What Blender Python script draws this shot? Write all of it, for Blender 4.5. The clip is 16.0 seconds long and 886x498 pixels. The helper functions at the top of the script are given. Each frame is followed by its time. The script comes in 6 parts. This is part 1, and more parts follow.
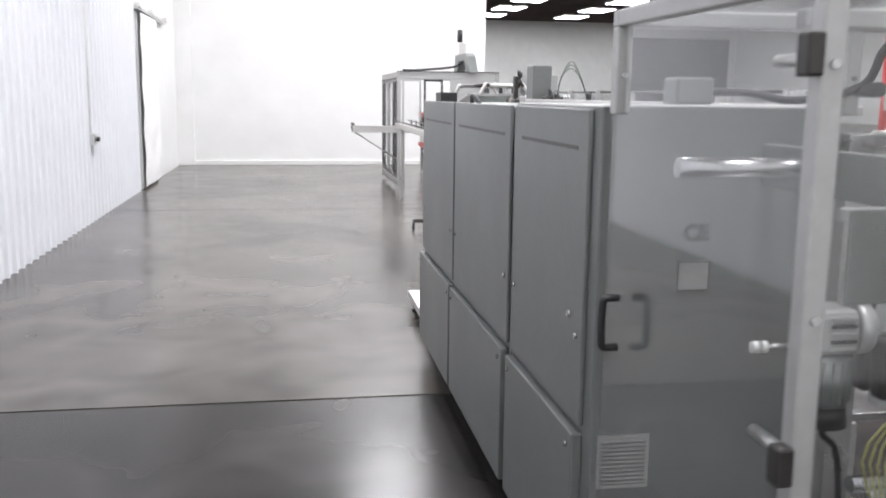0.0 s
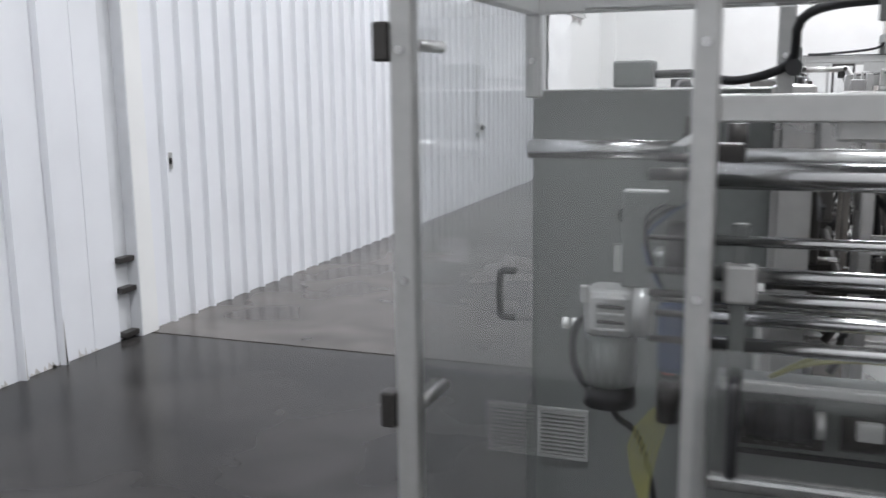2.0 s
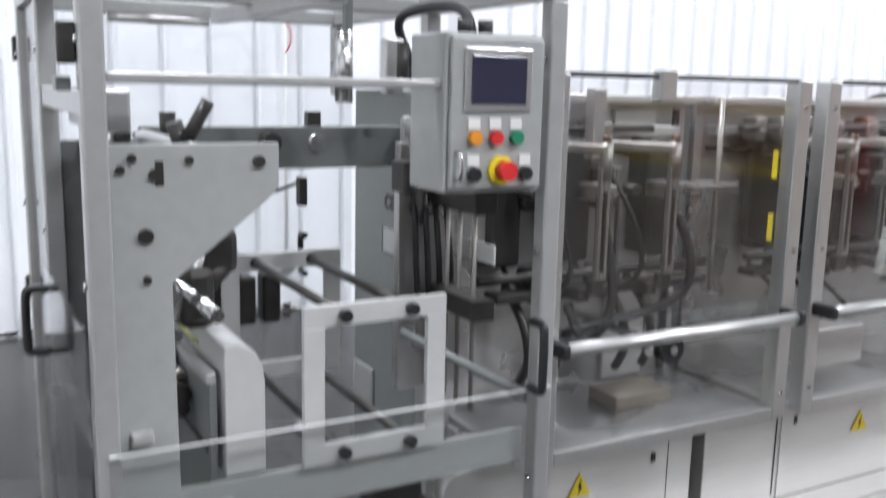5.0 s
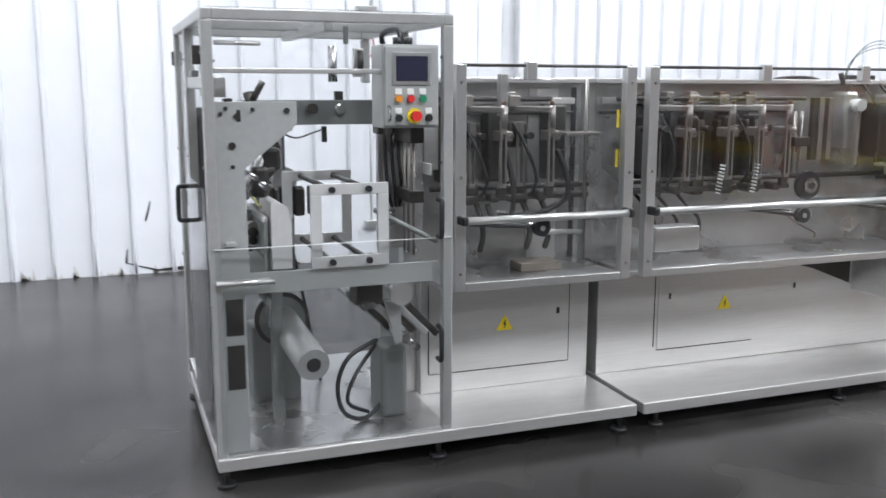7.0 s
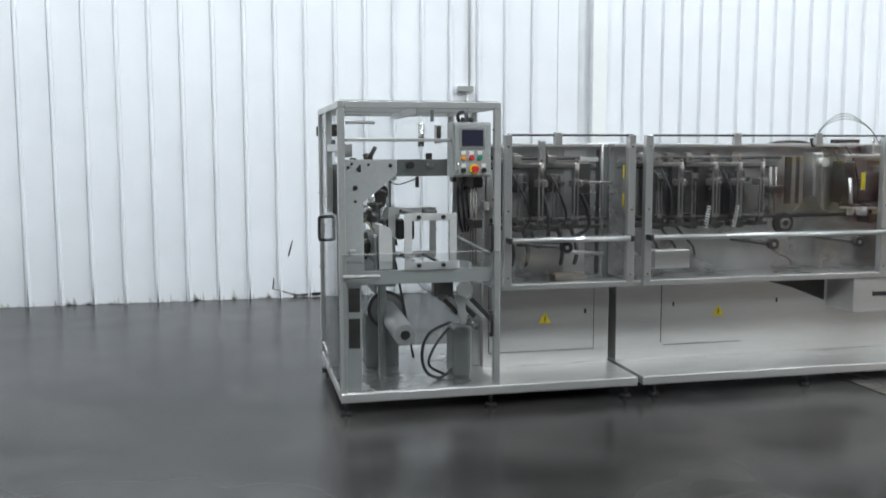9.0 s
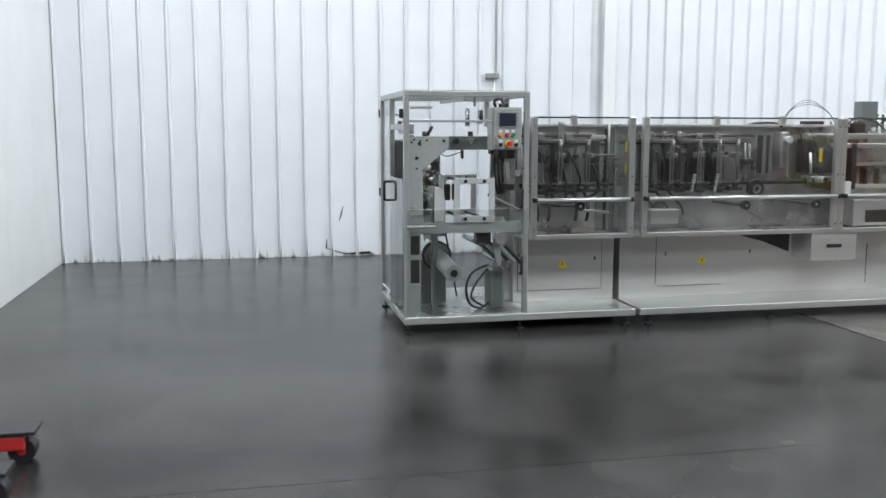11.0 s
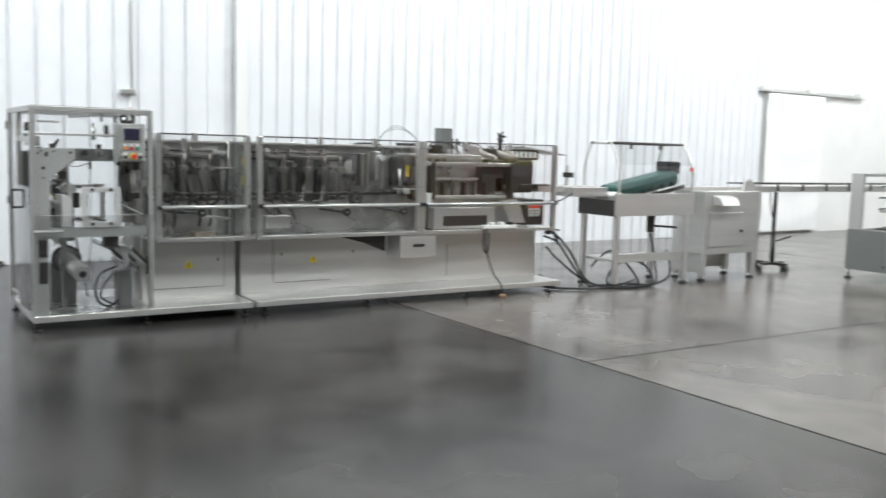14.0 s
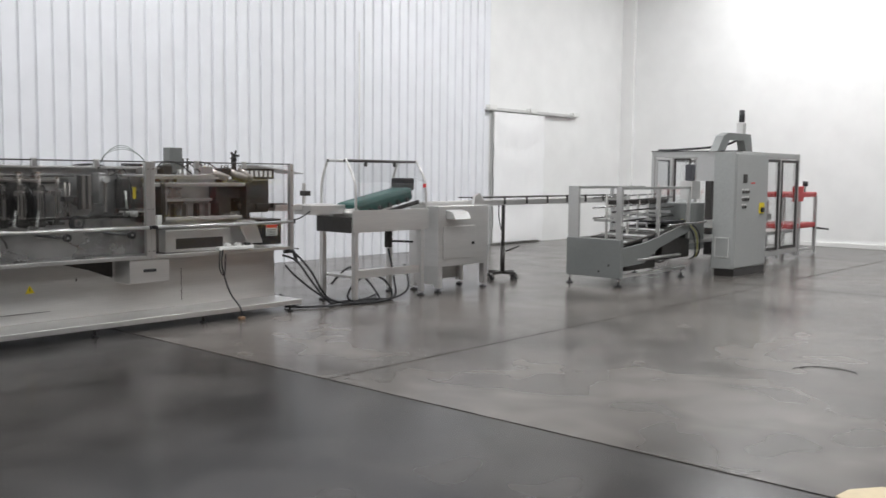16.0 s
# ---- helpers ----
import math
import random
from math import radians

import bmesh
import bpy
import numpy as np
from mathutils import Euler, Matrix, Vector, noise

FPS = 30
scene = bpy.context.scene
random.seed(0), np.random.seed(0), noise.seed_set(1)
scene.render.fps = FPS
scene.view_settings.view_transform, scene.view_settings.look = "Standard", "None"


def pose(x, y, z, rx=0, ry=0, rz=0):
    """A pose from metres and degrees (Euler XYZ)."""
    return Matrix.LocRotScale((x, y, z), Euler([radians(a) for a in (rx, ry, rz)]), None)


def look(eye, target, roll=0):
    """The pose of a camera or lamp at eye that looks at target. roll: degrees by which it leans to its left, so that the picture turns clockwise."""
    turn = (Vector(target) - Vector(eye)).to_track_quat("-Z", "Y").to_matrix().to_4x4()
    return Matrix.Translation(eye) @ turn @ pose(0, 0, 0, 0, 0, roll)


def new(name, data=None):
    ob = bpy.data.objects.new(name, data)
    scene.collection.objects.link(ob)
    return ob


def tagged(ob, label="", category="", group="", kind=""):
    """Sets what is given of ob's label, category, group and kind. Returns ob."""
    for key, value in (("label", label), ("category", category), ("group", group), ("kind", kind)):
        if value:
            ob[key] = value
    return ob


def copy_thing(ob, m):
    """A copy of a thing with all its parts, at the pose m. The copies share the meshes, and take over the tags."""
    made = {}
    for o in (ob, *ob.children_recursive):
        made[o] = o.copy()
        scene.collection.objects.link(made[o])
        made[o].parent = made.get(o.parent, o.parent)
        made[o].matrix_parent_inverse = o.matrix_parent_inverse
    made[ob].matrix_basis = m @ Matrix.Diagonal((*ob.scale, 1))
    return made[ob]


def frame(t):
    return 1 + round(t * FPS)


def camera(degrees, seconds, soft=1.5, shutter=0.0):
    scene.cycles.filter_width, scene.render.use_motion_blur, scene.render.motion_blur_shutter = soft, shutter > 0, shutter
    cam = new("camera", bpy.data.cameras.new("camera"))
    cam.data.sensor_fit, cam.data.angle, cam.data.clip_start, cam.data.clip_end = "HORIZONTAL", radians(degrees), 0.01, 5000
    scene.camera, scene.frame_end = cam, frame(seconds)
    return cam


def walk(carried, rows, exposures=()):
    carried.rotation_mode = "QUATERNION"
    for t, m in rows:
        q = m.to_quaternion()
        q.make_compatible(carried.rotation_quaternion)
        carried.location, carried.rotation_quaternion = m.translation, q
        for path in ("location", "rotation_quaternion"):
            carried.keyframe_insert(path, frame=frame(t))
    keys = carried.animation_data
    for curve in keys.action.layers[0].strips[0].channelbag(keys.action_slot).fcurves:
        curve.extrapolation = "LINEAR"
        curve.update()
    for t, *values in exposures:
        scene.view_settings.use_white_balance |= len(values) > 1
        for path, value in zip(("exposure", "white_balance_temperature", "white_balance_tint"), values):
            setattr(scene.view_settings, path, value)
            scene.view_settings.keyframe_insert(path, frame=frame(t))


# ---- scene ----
cam = camera(51.5, 16.0, 1.5, 0.5)
PATH = [
    (0, (-0.083, -0.102, 1.645), (0.24, 1.844, 1.314), 0.6),
    (0.3, (0.058, -0.205, 1.672), (0.302, 1.761, 1.399), 1.1),
    (0.5, (0.189, -0.237, 1.672), (0.34, 1.746, 1.457), -0.3),
    (1, (0.556, -0.296, 1.644), (0.443, 1.69, 1.441), -1.4),
    (1.5, (1.025, -0.308, 1.633), (0.531, 1.591, 1.247), -0.5),
    (1.9, (1.326, -0.284, 1.638), (0.683, 1.576, 1.284), -0.5),
    (2.4, (1.793, -0.271, 1.62), (0.972, 1.516, 1.253), -1.6),
    (2.8, (2.137, -0.202, 1.658), (1.146, 1.496, 1.29), -2.1),
    (3, (2.311, -0.145, 1.59), (1.238, 1.518, 1.306), -1.6),
    (3.2, (2.463, -0.054, 1.637), (1.325, 1.565, 1.348), -0.6),
    (3.5, (2.729, 0.118, 1.644), (1.517, 1.688, 1.387), -0.1),
    (4, (3.118, 0.39, 1.668), (1.731, 1.818, 1.477), 0.7),
    (4.3, (3.209, 0.621, 1.665), (1.707, 1.927, 1.468), 1.0),
    (4.5, (3.361, 0.77, 1.661), (1.765, 1.961, 1.482), 1.1),
    (5, (3.648, 1.053, 1.638), (1.924, 2.004, 1.288), 1.3),
    (5.2, (3.783, 1.089, 1.614), (2.046, 1.97, 1.175), 0.7),
    (7.3, (5.808, 0.887, 1.569), (3.928, 1.492, 1.249), 0.3),
    (7.5, (5.992, 0.88, 1.554), (4.09, 1.404, 1.228), 0.5),
    (8, (6.433, 0.807, 1.599), (4.514, 1.281, 1.293), 1.3),
    (8.5, (6.897, 0.701, 1.562), (4.959, 1.16, 1.381), 0.6),
    (9, (7.357, 0.682, 1.577), (5.417, 1.12, 1.364), -0.1),
    (9.2, (7.562, 0.695, 1.568), (5.622, 1.119, 1.316), 0.2),
    (11.3, (9.063, 0.077, 1.578), (7.124, 0.483, 1.317), 0.0),
    (11.5, (9.209, 0.101, 1.578), (7.26, 0.458, 1.301), -0.3),
    (12, (9.559, 0.091, 1.572), (7.595, 0.418, 1.374), -0.2),
    (12.5, (9.808, 0.061, 1.578), (7.874, 0.538, 1.396), 0.3),
    (13, (9.931, -0.015, 1.63), (8.079, 0.707, 1.408), 1.1),
    (13.5, (10.041, 0.026, 1.604), (8.268, 0.925, 1.382), 1.4),
    (14, (10.089, 0.047, 1.594), (8.418, 1.125, 1.379), 1.5),
    (14.5, (10.078, 0.081, 1.581), (8.508, 1.302, 1.365), 1.2),
    (15, (10.102, 0.094, 1.595), (8.642, 1.444, 1.383), 1.1),
    (15.5, (10.111, 0.108, 1.596), (8.737, 1.549, 1.407), 0.3),
    (16, (10.146, 0.119, 1.591), (8.826, 1.613, 1.426), 0.6),
]
walk(cam, [(t, look(eye, target, roll)) for t, eye, target, roll in PATH],
     [(0, 0.2, 6480, 16), (0.4, 0.0, 6480, 18), (0.8, -0.44, 6470, 18), (1.1, -0.62, 6430, 17), (1.5, -0.65, 6380, 15), (2.0, -0.2, 6330, 14), (2.5, -0.12, 6300, 13), (3.0, 0.06, 6300, 14), (3.5, 0.16, 6300, 15), (4.5, 0.32, 6250, 14), (5.0, 0.38, 6200, 14),
      (7.5, 0.33, 6180, 13), (9.0, 0.0, 6130, 7), (12.0, 0.0, 6150, 8), (13.0, 0.0, 6280, 7), (13.6, 0.15, 6360, 7), (14.0, 0.15, 6420, 8), (14.5, 0.0, 6500, 10), (15.2, -0.2, 6520, 12), (16.0, -0.42, 6540, 13)])

# ---- world and lights ----
world = bpy.data.worlds.new("hall_air")
scene.world = world
world.use_nodes = True
world.node_tree.nodes["Background"].inputs[0].default_value = (0.9, 0.95, 1.0, 1)
world.node_tree.nodes["Background"].inputs[1].default_value = 0.03
CEIL = 8.0
FAR_LAMPS = [(8.6, 40.0), (8.6, 72.0)]
LAMPS = [(1.0, 0.5), (1.0, 7.0), (1.0, 13.5), (2.0, 19.3), (8.5, 2.5), (7.5, 7.0), (7.5, 13.5), (6.5, 19.6), (14.0, 3.5), (14.0, 13.0)]
for lx, ly in LAMPS + FAR_LAMPS:
    d = bpy.data.lights.new("high_bay", "AREA")
    d.shape, d.size, d.size_y, d.energy, d.color = "RECTANGLE", 1.2, 0.6, 330, (0.97, 1.0, 1.0)
    new("high_bay_light", d).matrix_world = pose(lx, ly, CEIL - 0.42)


# ---- materials ----
def node_mat(name, color, rough=0.5, metal=0.0, grain=0.0, scale=20.0, bump=0.0, wear=None, stretch=(1, 1, 1), rough_var=0.0, random_var=0.0, big=1.3, spec=0.5):
    m = bpy.data.materials.new(name)
    m.use_nodes = True
    nt = m.node_tree
    b = nt.nodes["Principled BSDF"]
    b.inputs["Base Color"].default_value = (*color, 1)
    b.inputs["Roughness"].default_value = rough
    b.inputs["Metallic"].default_value = metal
    b.inputs["Specular IOR Level"].default_value = spec
    L = nt.links.new
    co = nt.nodes.new("ShaderNodeNewGeometry")
    mp = nt.nodes.new("ShaderNodeMapping")
    mp.inputs["Scale"].default_value = stretch
    L(co.outputs["Position"], mp.inputs["Vector"])
    n1 = nt.nodes.new("ShaderNodeTexNoise")
    n1.inputs["Scale"].default_value, n1.inputs["Detail"].default_value = scale, 6
    L(mp.outputs["Vector"], n1.inputs["Vector"])
    n2 = nt.nodes.new("ShaderNodeTexNoise")
    n2.inputs["Scale"].default_value, n2.inputs["Detail"].default_value = big, 4
    L(mp.outputs["Vector"], n2.inputs["Vector"])
    if grain:
        mix = nt.nodes.new("ShaderNodeMath")
        mix.operation = "ADD"
        L(n1.outputs["Fac"], mix.inputs[0])
        L(n2.outputs["Fac"], mix.inputs[1])
        last = mix.outputs[0]
        lo, hi = 0.65, 1.35
        if random_var:
            oi = nt.nodes.new("ShaderNodeObjectInfo")
            mu = nt.nodes.new("ShaderNodeMath")
            mu.operation, mu.inputs[1].default_value = "MULTIPLY", random_var
            L(oi.outputs["Random"], mu.inputs[0])
            ad = nt.nodes.new("ShaderNodeMath")
            ad.operation = "ADD"
            L(last, ad.inputs[0])
            L(mu.outputs[0], ad.inputs[1])
            last = ad.outputs[0]
            hi += random_var
        rg = nt.nodes.new("ShaderNodeMapRange")
        rg.inputs["From Min"].default_value, rg.inputs["From Max"].default_value = lo, hi
        L(last, rg.inputs["Value"])
        mc = nt.nodes.new("ShaderNodeMix")
        mc.data_type = "RGBA"
        w = wear or tuple(c * (1 - grain) for c in color)
        mc.inputs[6].default_value = (*w, 1)
        mc.inputs[7].default_value = (*[min(1, c * (1 + grain * 0.5)) for c in color], 1)
        L(rg.outputs[0], mc.inputs[0])
        L(mc.outputs[2], b.inputs["Base Color"])
    if rough_var:
        rr = nt.nodes.new("ShaderNodeMapRange")
        rr.inputs["From Min"].default_value, rr.inputs["From Max"].default_value = 0.3, 0.7
        rr.inputs["To Min"].default_value, rr.inputs["To Max"].default_value = max(0.02, rough - rough_var), rough + rough_var
        L(n2.outputs["Fac"], rr.inputs["Value"])
        L(rr.outputs[0], b.inputs["Roughness"])
    if bump:
        bp = nt.nodes.new("ShaderNodeBump")
        bp.inputs["Strength"].default_value, bp.inputs["Distance"].default_value = bump, 0.004
        L(n1.outputs["Fac"], bp.inputs["Height"])
        L(bp.outputs["Normal"], b.inputs["Normal"])
    return m


def clear_mat(name, tint, gloss):
    m = bpy.data.materials.new(name)
    m.use_nodes = True
    nt = m.node_tree
    nt.nodes.remove(nt.nodes["Principled BSDF"])
    out = nt.nodes["Material Output"]
    tr = nt.nodes.new("ShaderNodeBsdfTransparent")
    tr.inputs[0].default_value = (*tint, 1)
    gl = nt.nodes.new("ShaderNodeBsdfGlossy")
    gl.inputs["Roughness"].default_value = 0.06
    fr = nt.nodes.new("ShaderNodeLayerWeight")
    fr.inputs["Blend"].default_value = 0.5
    pw = nt.nodes.new("ShaderNodeMath")
    pw.operation, pw.inputs[1].default_value = "POWER", 4.0
    nt.links.new(fr.outputs["Facing"], pw.inputs[0])
    mu = nt.nodes.new("ShaderNodeMath")
    mu.operation, mu.inputs[1].default_value, mu.inputs[2].default_value = "MULTIPLY_ADD", 0.5 * gloss, 0.045 * gloss
    mx = nt.nodes.new("ShaderNodeMixShader")
    nt.links.new(pw.outputs[0], mu.inputs[0])
    nt.links.new(mu.outputs[0], mx.inputs[0])
    nt.links.new(tr.outputs[0], mx.inputs[1])
    nt.links.new(gl.outputs[0], mx.inputs[2])
    nt.links.new(mx.outputs[0], out.inputs[0])
    return m


def glow_mat(name, color, strength):
    m = bpy.data.materials.new(name)
    m.use_nodes = True
    b = m.node_tree.nodes["Principled BSDF"]
    b.inputs["Base Color"].default_value = (0.8, 0.8, 0.8, 1)
    b.inputs["Emission Color"].default_value = (*color, 1)
    b.inputs["Emission Strength"].default_value = strength
    return m


def concrete_mat(name, dark, pale, rough):
    """Power-floated, sealed concrete: cloudy tone and uneven polish."""
    m = bpy.data.materials.new(name)
    m.use_nodes = True
    nt = m.node_tree
    L = nt.links.new
    b = nt.nodes["Principled BSDF"]
    b.inputs["Specular IOR Level"].default_value = 0.17
    co = nt.nodes.new("ShaderNodeNewGeometry")

    def cloud(scale, detail, distortion):
        n = nt.nodes.new("ShaderNodeTexNoise")
        n.inputs["Scale"].default_value, n.inputs["Detail"].default_value, n.inputs["Distortion"].default_value = scale, detail, distortion
        L(co.outputs["Position"], n.inputs["Vector"])
        return n.outputs["Fac"]

    def weigh(sock, gain, other=None):
        u = nt.nodes.new("ShaderNodeMath")
        u.operation, u.inputs[1].default_value = "MULTIPLY_ADD", gain
        L(sock, u.inputs[0])
        if other:
            L(other, u.inputs[2])
        else:
            u.inputs[2].default_value = 0.0
        return u.outputs[0]
    big, mid = cloud(0.5, 1, 0.3), cloud(1.7, 1.5, 0.4)
    total = weigh(mid, 0.5, weigh(big, 0.5))
    rg = nt.nodes.new("ShaderNodeMapRange")
    rg.interpolation_type = "SMOOTHSTEP"
    rg.inputs["From Min"].default_value, rg.inputs["From Max"].default_value = 0.26, 0.74
    L(total, rg.inputs["Value"])
    mx = nt.nodes.new("ShaderNodeMix")
    mx.data_type = "RGBA"
    mx.inputs[6].default_value, mx.inputs[7].default_value = (*dark, 1), (*pale, 1)
    L(rg.outputs[0], mx.inputs[0])
    L(mx.outputs[2], b.inputs["Base Color"])
    rr = nt.nodes.new("ShaderNodeMapRange")
    rr.inputs["From Min"].default_value, rr.inputs["From Max"].default_value = 0.3, 0.7
    rr.inputs["To Min"].default_value, rr.inputs["To Max"].default_value = rough - 0.015, rough + 0.035
    L(mid, rr.inputs["Value"])
    L(rr.outputs[0], b.inputs["Roughness"])
    return m


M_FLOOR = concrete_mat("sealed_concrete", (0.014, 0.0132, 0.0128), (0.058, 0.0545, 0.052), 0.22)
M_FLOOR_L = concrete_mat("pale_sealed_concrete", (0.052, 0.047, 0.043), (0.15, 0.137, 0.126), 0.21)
M_JOINT = node_mat("joint_filler", (0.012, 0.012, 0.012), 0.9, grain=0.2)
M_WALL = node_mat("white_wall_panel", (0.78, 0.79, 0.82), 0.45, grain=0.06, scale=3, random_var=0.25, rough_var=0.08)
M_PLAIN = node_mat("white_plain_wall", (0.8, 0.8, 0.79), 0.5, grain=0.05, scale=2)
M_DIRT = node_mat("grimy_wall_foot", (0.58, 0.56, 0.54), 0.7, grain=0.5, scale=9)
M_CEIL = node_mat("dark_roof_deck", (0.13, 0.105, 0.1), 0.8, grain=0.2, scale=2)
M_PAINT = node_mat("grey_enamel", (0.165, 0.174, 0.17), 0.38, grain=0.1, scale=40, bump=0.05, rough_var=0.06)
M_PAINT_L = node_mat("satin_grey_enamel", (0.45, 0.45, 0.442), 0.36, 0.35, grain=0.1, scale=34, bump=0.04, rough_var=0.07)
M_SHEET = node_mat("pale_cabinet_enamel", (0.36, 0.37, 0.36), 0.4, grain=0.1, scale=30, bump=0.04, rough_var=0.05)
M_STEEL = node_mat("brushed_stainless", (0.66, 0.65, 0.635), 0.36, 0.75, grain=0.12, scale=30, stretch=(1, 0.15, 6), rough_var=0.07)
M_PLATE = node_mat("stained_stainless_plate", (0.5, 0.492, 0.486), 0.3, 0.75, grain=0.34, scale=8, rough_var=0.1, big=2.5)
M_CHROME = node_mat("ground_steel_rod", (0.56, 0.56, 0.56), 0.24, 1.0, grain=0.14, scale=60)
M_ALU = node_mat("anodised_aluminium", (0.62, 0.62, 0.61), 0.3, 0.85, grain=0.06, scale=50)
M_DARK = node_mat("oiled_dark_steel", (0.065, 0.061, 0.058), 0.4, 0.6, grain=0.3, scale=18)
M_BLACK = node_mat("black_plastic", (0.018, 0.018, 0.02), 0.42, grain=0.2, scale=40)
M_RUBBER = node_mat("black_cable_rubber", (0.015, 0.015, 0.017), 0.55, grain=0.2, scale=40)
M_CLEAR = clear_mat("clear_polycarbonate", (0.97, 0.975, 0.975), 1.5)
M_EDGE = node_mat("sawn_polycarbonate_edge", (0.75, 0.76, 0.75), 0.4, grain=0.05)
# white column paint greyed: shade of its recess and side put into the colour
M_COL_SHADE = node_mat("shaded_column_grey", (0.66, 0.67, 0.69), 0.55, grain=0.12, scale=6)
M_RED = node_mat("red_enamel", (0.5, 0.03, 0.03), 0.4, grain=0.2, scale=20)
M_REDP = node_mat("red_plastic", (0.65, 0.03, 0.03), 0.35, grain=0.05)
M_YELLOW = node_mat("yellow_sign_paint", (0.8, 0.62, 0.02), 0.5, grain=0.06)
M_ORANGE = node_mat("orange_plastic", (0.8, 0.3, 0.03), 0.35, grain=0.05)
M_GREENP = node_mat("green_plastic", (0.02, 0.22, 0.12), 0.35, grain=0.05)
M_BELT = node_mat("green_belt", (0.014, 0.075, 0.065), 0.45, grain=0.2, scale=30)
M_WHITE = node_mat("white_plastic", (0.75, 0.75, 0.73), 0.45, grain=0.04)
M_SCREEN = node_mat("dark_lcd", (0.03, 0.03, 0.055), 0.12, grain=0.05)
M_CREAM = node_mat("cream_cardboard", (0.55, 0.46, 0.31), 0.8, grain=0.12, scale=18)
M_CARD = node_mat("brown_cardboard", (0.24, 0.145, 0.085), 0.75, grain=0.15, scale=25)
M_RACK = node_mat("dark_grey_rack_enamel", (0.06, 0.06, 0.07), 0.45, grain=0.3, scale=12)
M_RACK_L = node_mat("worn_grey_rack_enamel", (0.2, 0.19, 0.21), 0.45, grain=0.25, scale=12)
M_WOOD = node_mat("plywood_deck", (0.25, 0.18, 0.12), 0.7, grain=0.3, scale=14)
M_JAW = node_mat("worn_jaw_steel", (0.33, 0.305, 0.285), 0.38, 0.75, grain=0.25, scale=22)
M_FOAM = node_mat("pale_foam", (0.28, 0.24, 0.2), 0.85, grain=0.15, scale=30)
M_FRAME = node_mat("satin_pale_frame", (0.6, 0.6, 0.59), 0.35, 0.2, grain=0.06, scale=30)
M_BRASS = node_mat("brown_copper_fittings", (0.2, 0.14, 0.11), 0.35, 0.8, grain=0.3, scale=25)
M_HOSE = node_mat("yellow_green_wire", (0.3, 0.29, 0.1), 0.5, grain=0.1)
M_CURTAIN = node_mat("white_sheet", (0.86, 0.86, 0.86), 0.6, grain=0.03, scale=2)
M_BLUE = node_mat("blue_plastic", (0.03, 0.05, 0.11), 0.4, grain=0.1)
M_TUBE = clear_mat("clear_air_tube", (0.75, 0.78, 0.76), 1.2)
M_LAMP = glow_mat("lamp_diffuser", (0.95, 1.0, 1.0), 14.0)


# ---- building blocks ----
ROOT = {}


def thing(name, at, label, category, group="", kind=""):
    e = new(name)
    e.empty_display_size = 0.1
    e.location = at
    ROOT[e.name] = Vector(at)
    return tagged(e, label, category, group, kind)


def part(name, bm, material, parent, label=""):
    me = bpy.data.meshes.new(name)
    root = parent
    while root.parent:
        root = root.parent
    off = ROOT.get(root.name, Vector((0, 0, 0)))
    bmesh.ops.translate(bm, vec=-off, verts=bm.verts)
    bm.normal_update()
    bm.to_mesh(me)
    bm.free()
    me.materials.append(material)
    ob = new(name, me)
    ob.parent = parent
    if label:
        ob["label"] = label
    return ob


def solo(name, bm, material, label, category, kind="", group=""):
    """One mesh as a top-level thing with its origin at its base."""
    xs = [v.co for v in bm.verts]
    c = Vector(((min(v.x for v in xs) + max(v.x for v in xs)) / 2, (min(v.y for v in xs) + max(v.y for v in xs)) / 2, min(v.z for v in xs)))
    bmesh.ops.translate(bm, vec=-c, verts=bm.verts)
    me = bpy.data.meshes.new(name)
    bm.normal_update()
    bm.to_mesh(me)
    bm.free()
    me.materials.append(material)
    ob = new(name, me)
    ob.location = c
    ROOT[ob.name] = c
    return tagged(ob, label, category, group, kind)


def b_box(x0, x1, y0, y1, z0, z1, bevel=0.003, bm=None, rot=None):
    bm = bm or bmesh.new()
    m = Matrix.LocRotScale(((x0 + x1) / 2, (y0 + y1) / 2, (z0 + z1) / 2), rot, (abs(x1 - x0), abs(y1 - y0), abs(z1 - z0)))
    r = bmesh.ops.create_cube(bm, size=1, matrix=m)
    if bevel:
        bevel = min(bevel, 0.3 * min(abs(x1 - x0), abs(y1 - y0), abs(z1 - z0)))
        es = list({e for v in r["verts"] for e in v.link_edges})
        bmesh.ops.bevel(bm, geom=es, offset=bevel, segments=2, affect="EDGES", profile=0.5)
    return bm


def b_cyl(p0, p1, r, seg=16, r2=None, bm=None):
    bm = bm or bmesh.new()
    p0, p1 = Vector(p0), Vector(p1)
    d = p1 - p0
    m = Matrix.Translation((p0 + p1) / 2) @ d.to_track_quat("Z", "Y").to_matrix().to_4x4()
    out = bmesh.ops.create_cone(bm, cap_ends=True, segments=seg, radius1=r, radius2=r if r2 is None else r2, depth=d.length, matrix=m)
    for f in {f for v in out["verts"] for f in v.link_faces}:
        f.smooth = len(f.verts) == 4
    return bm


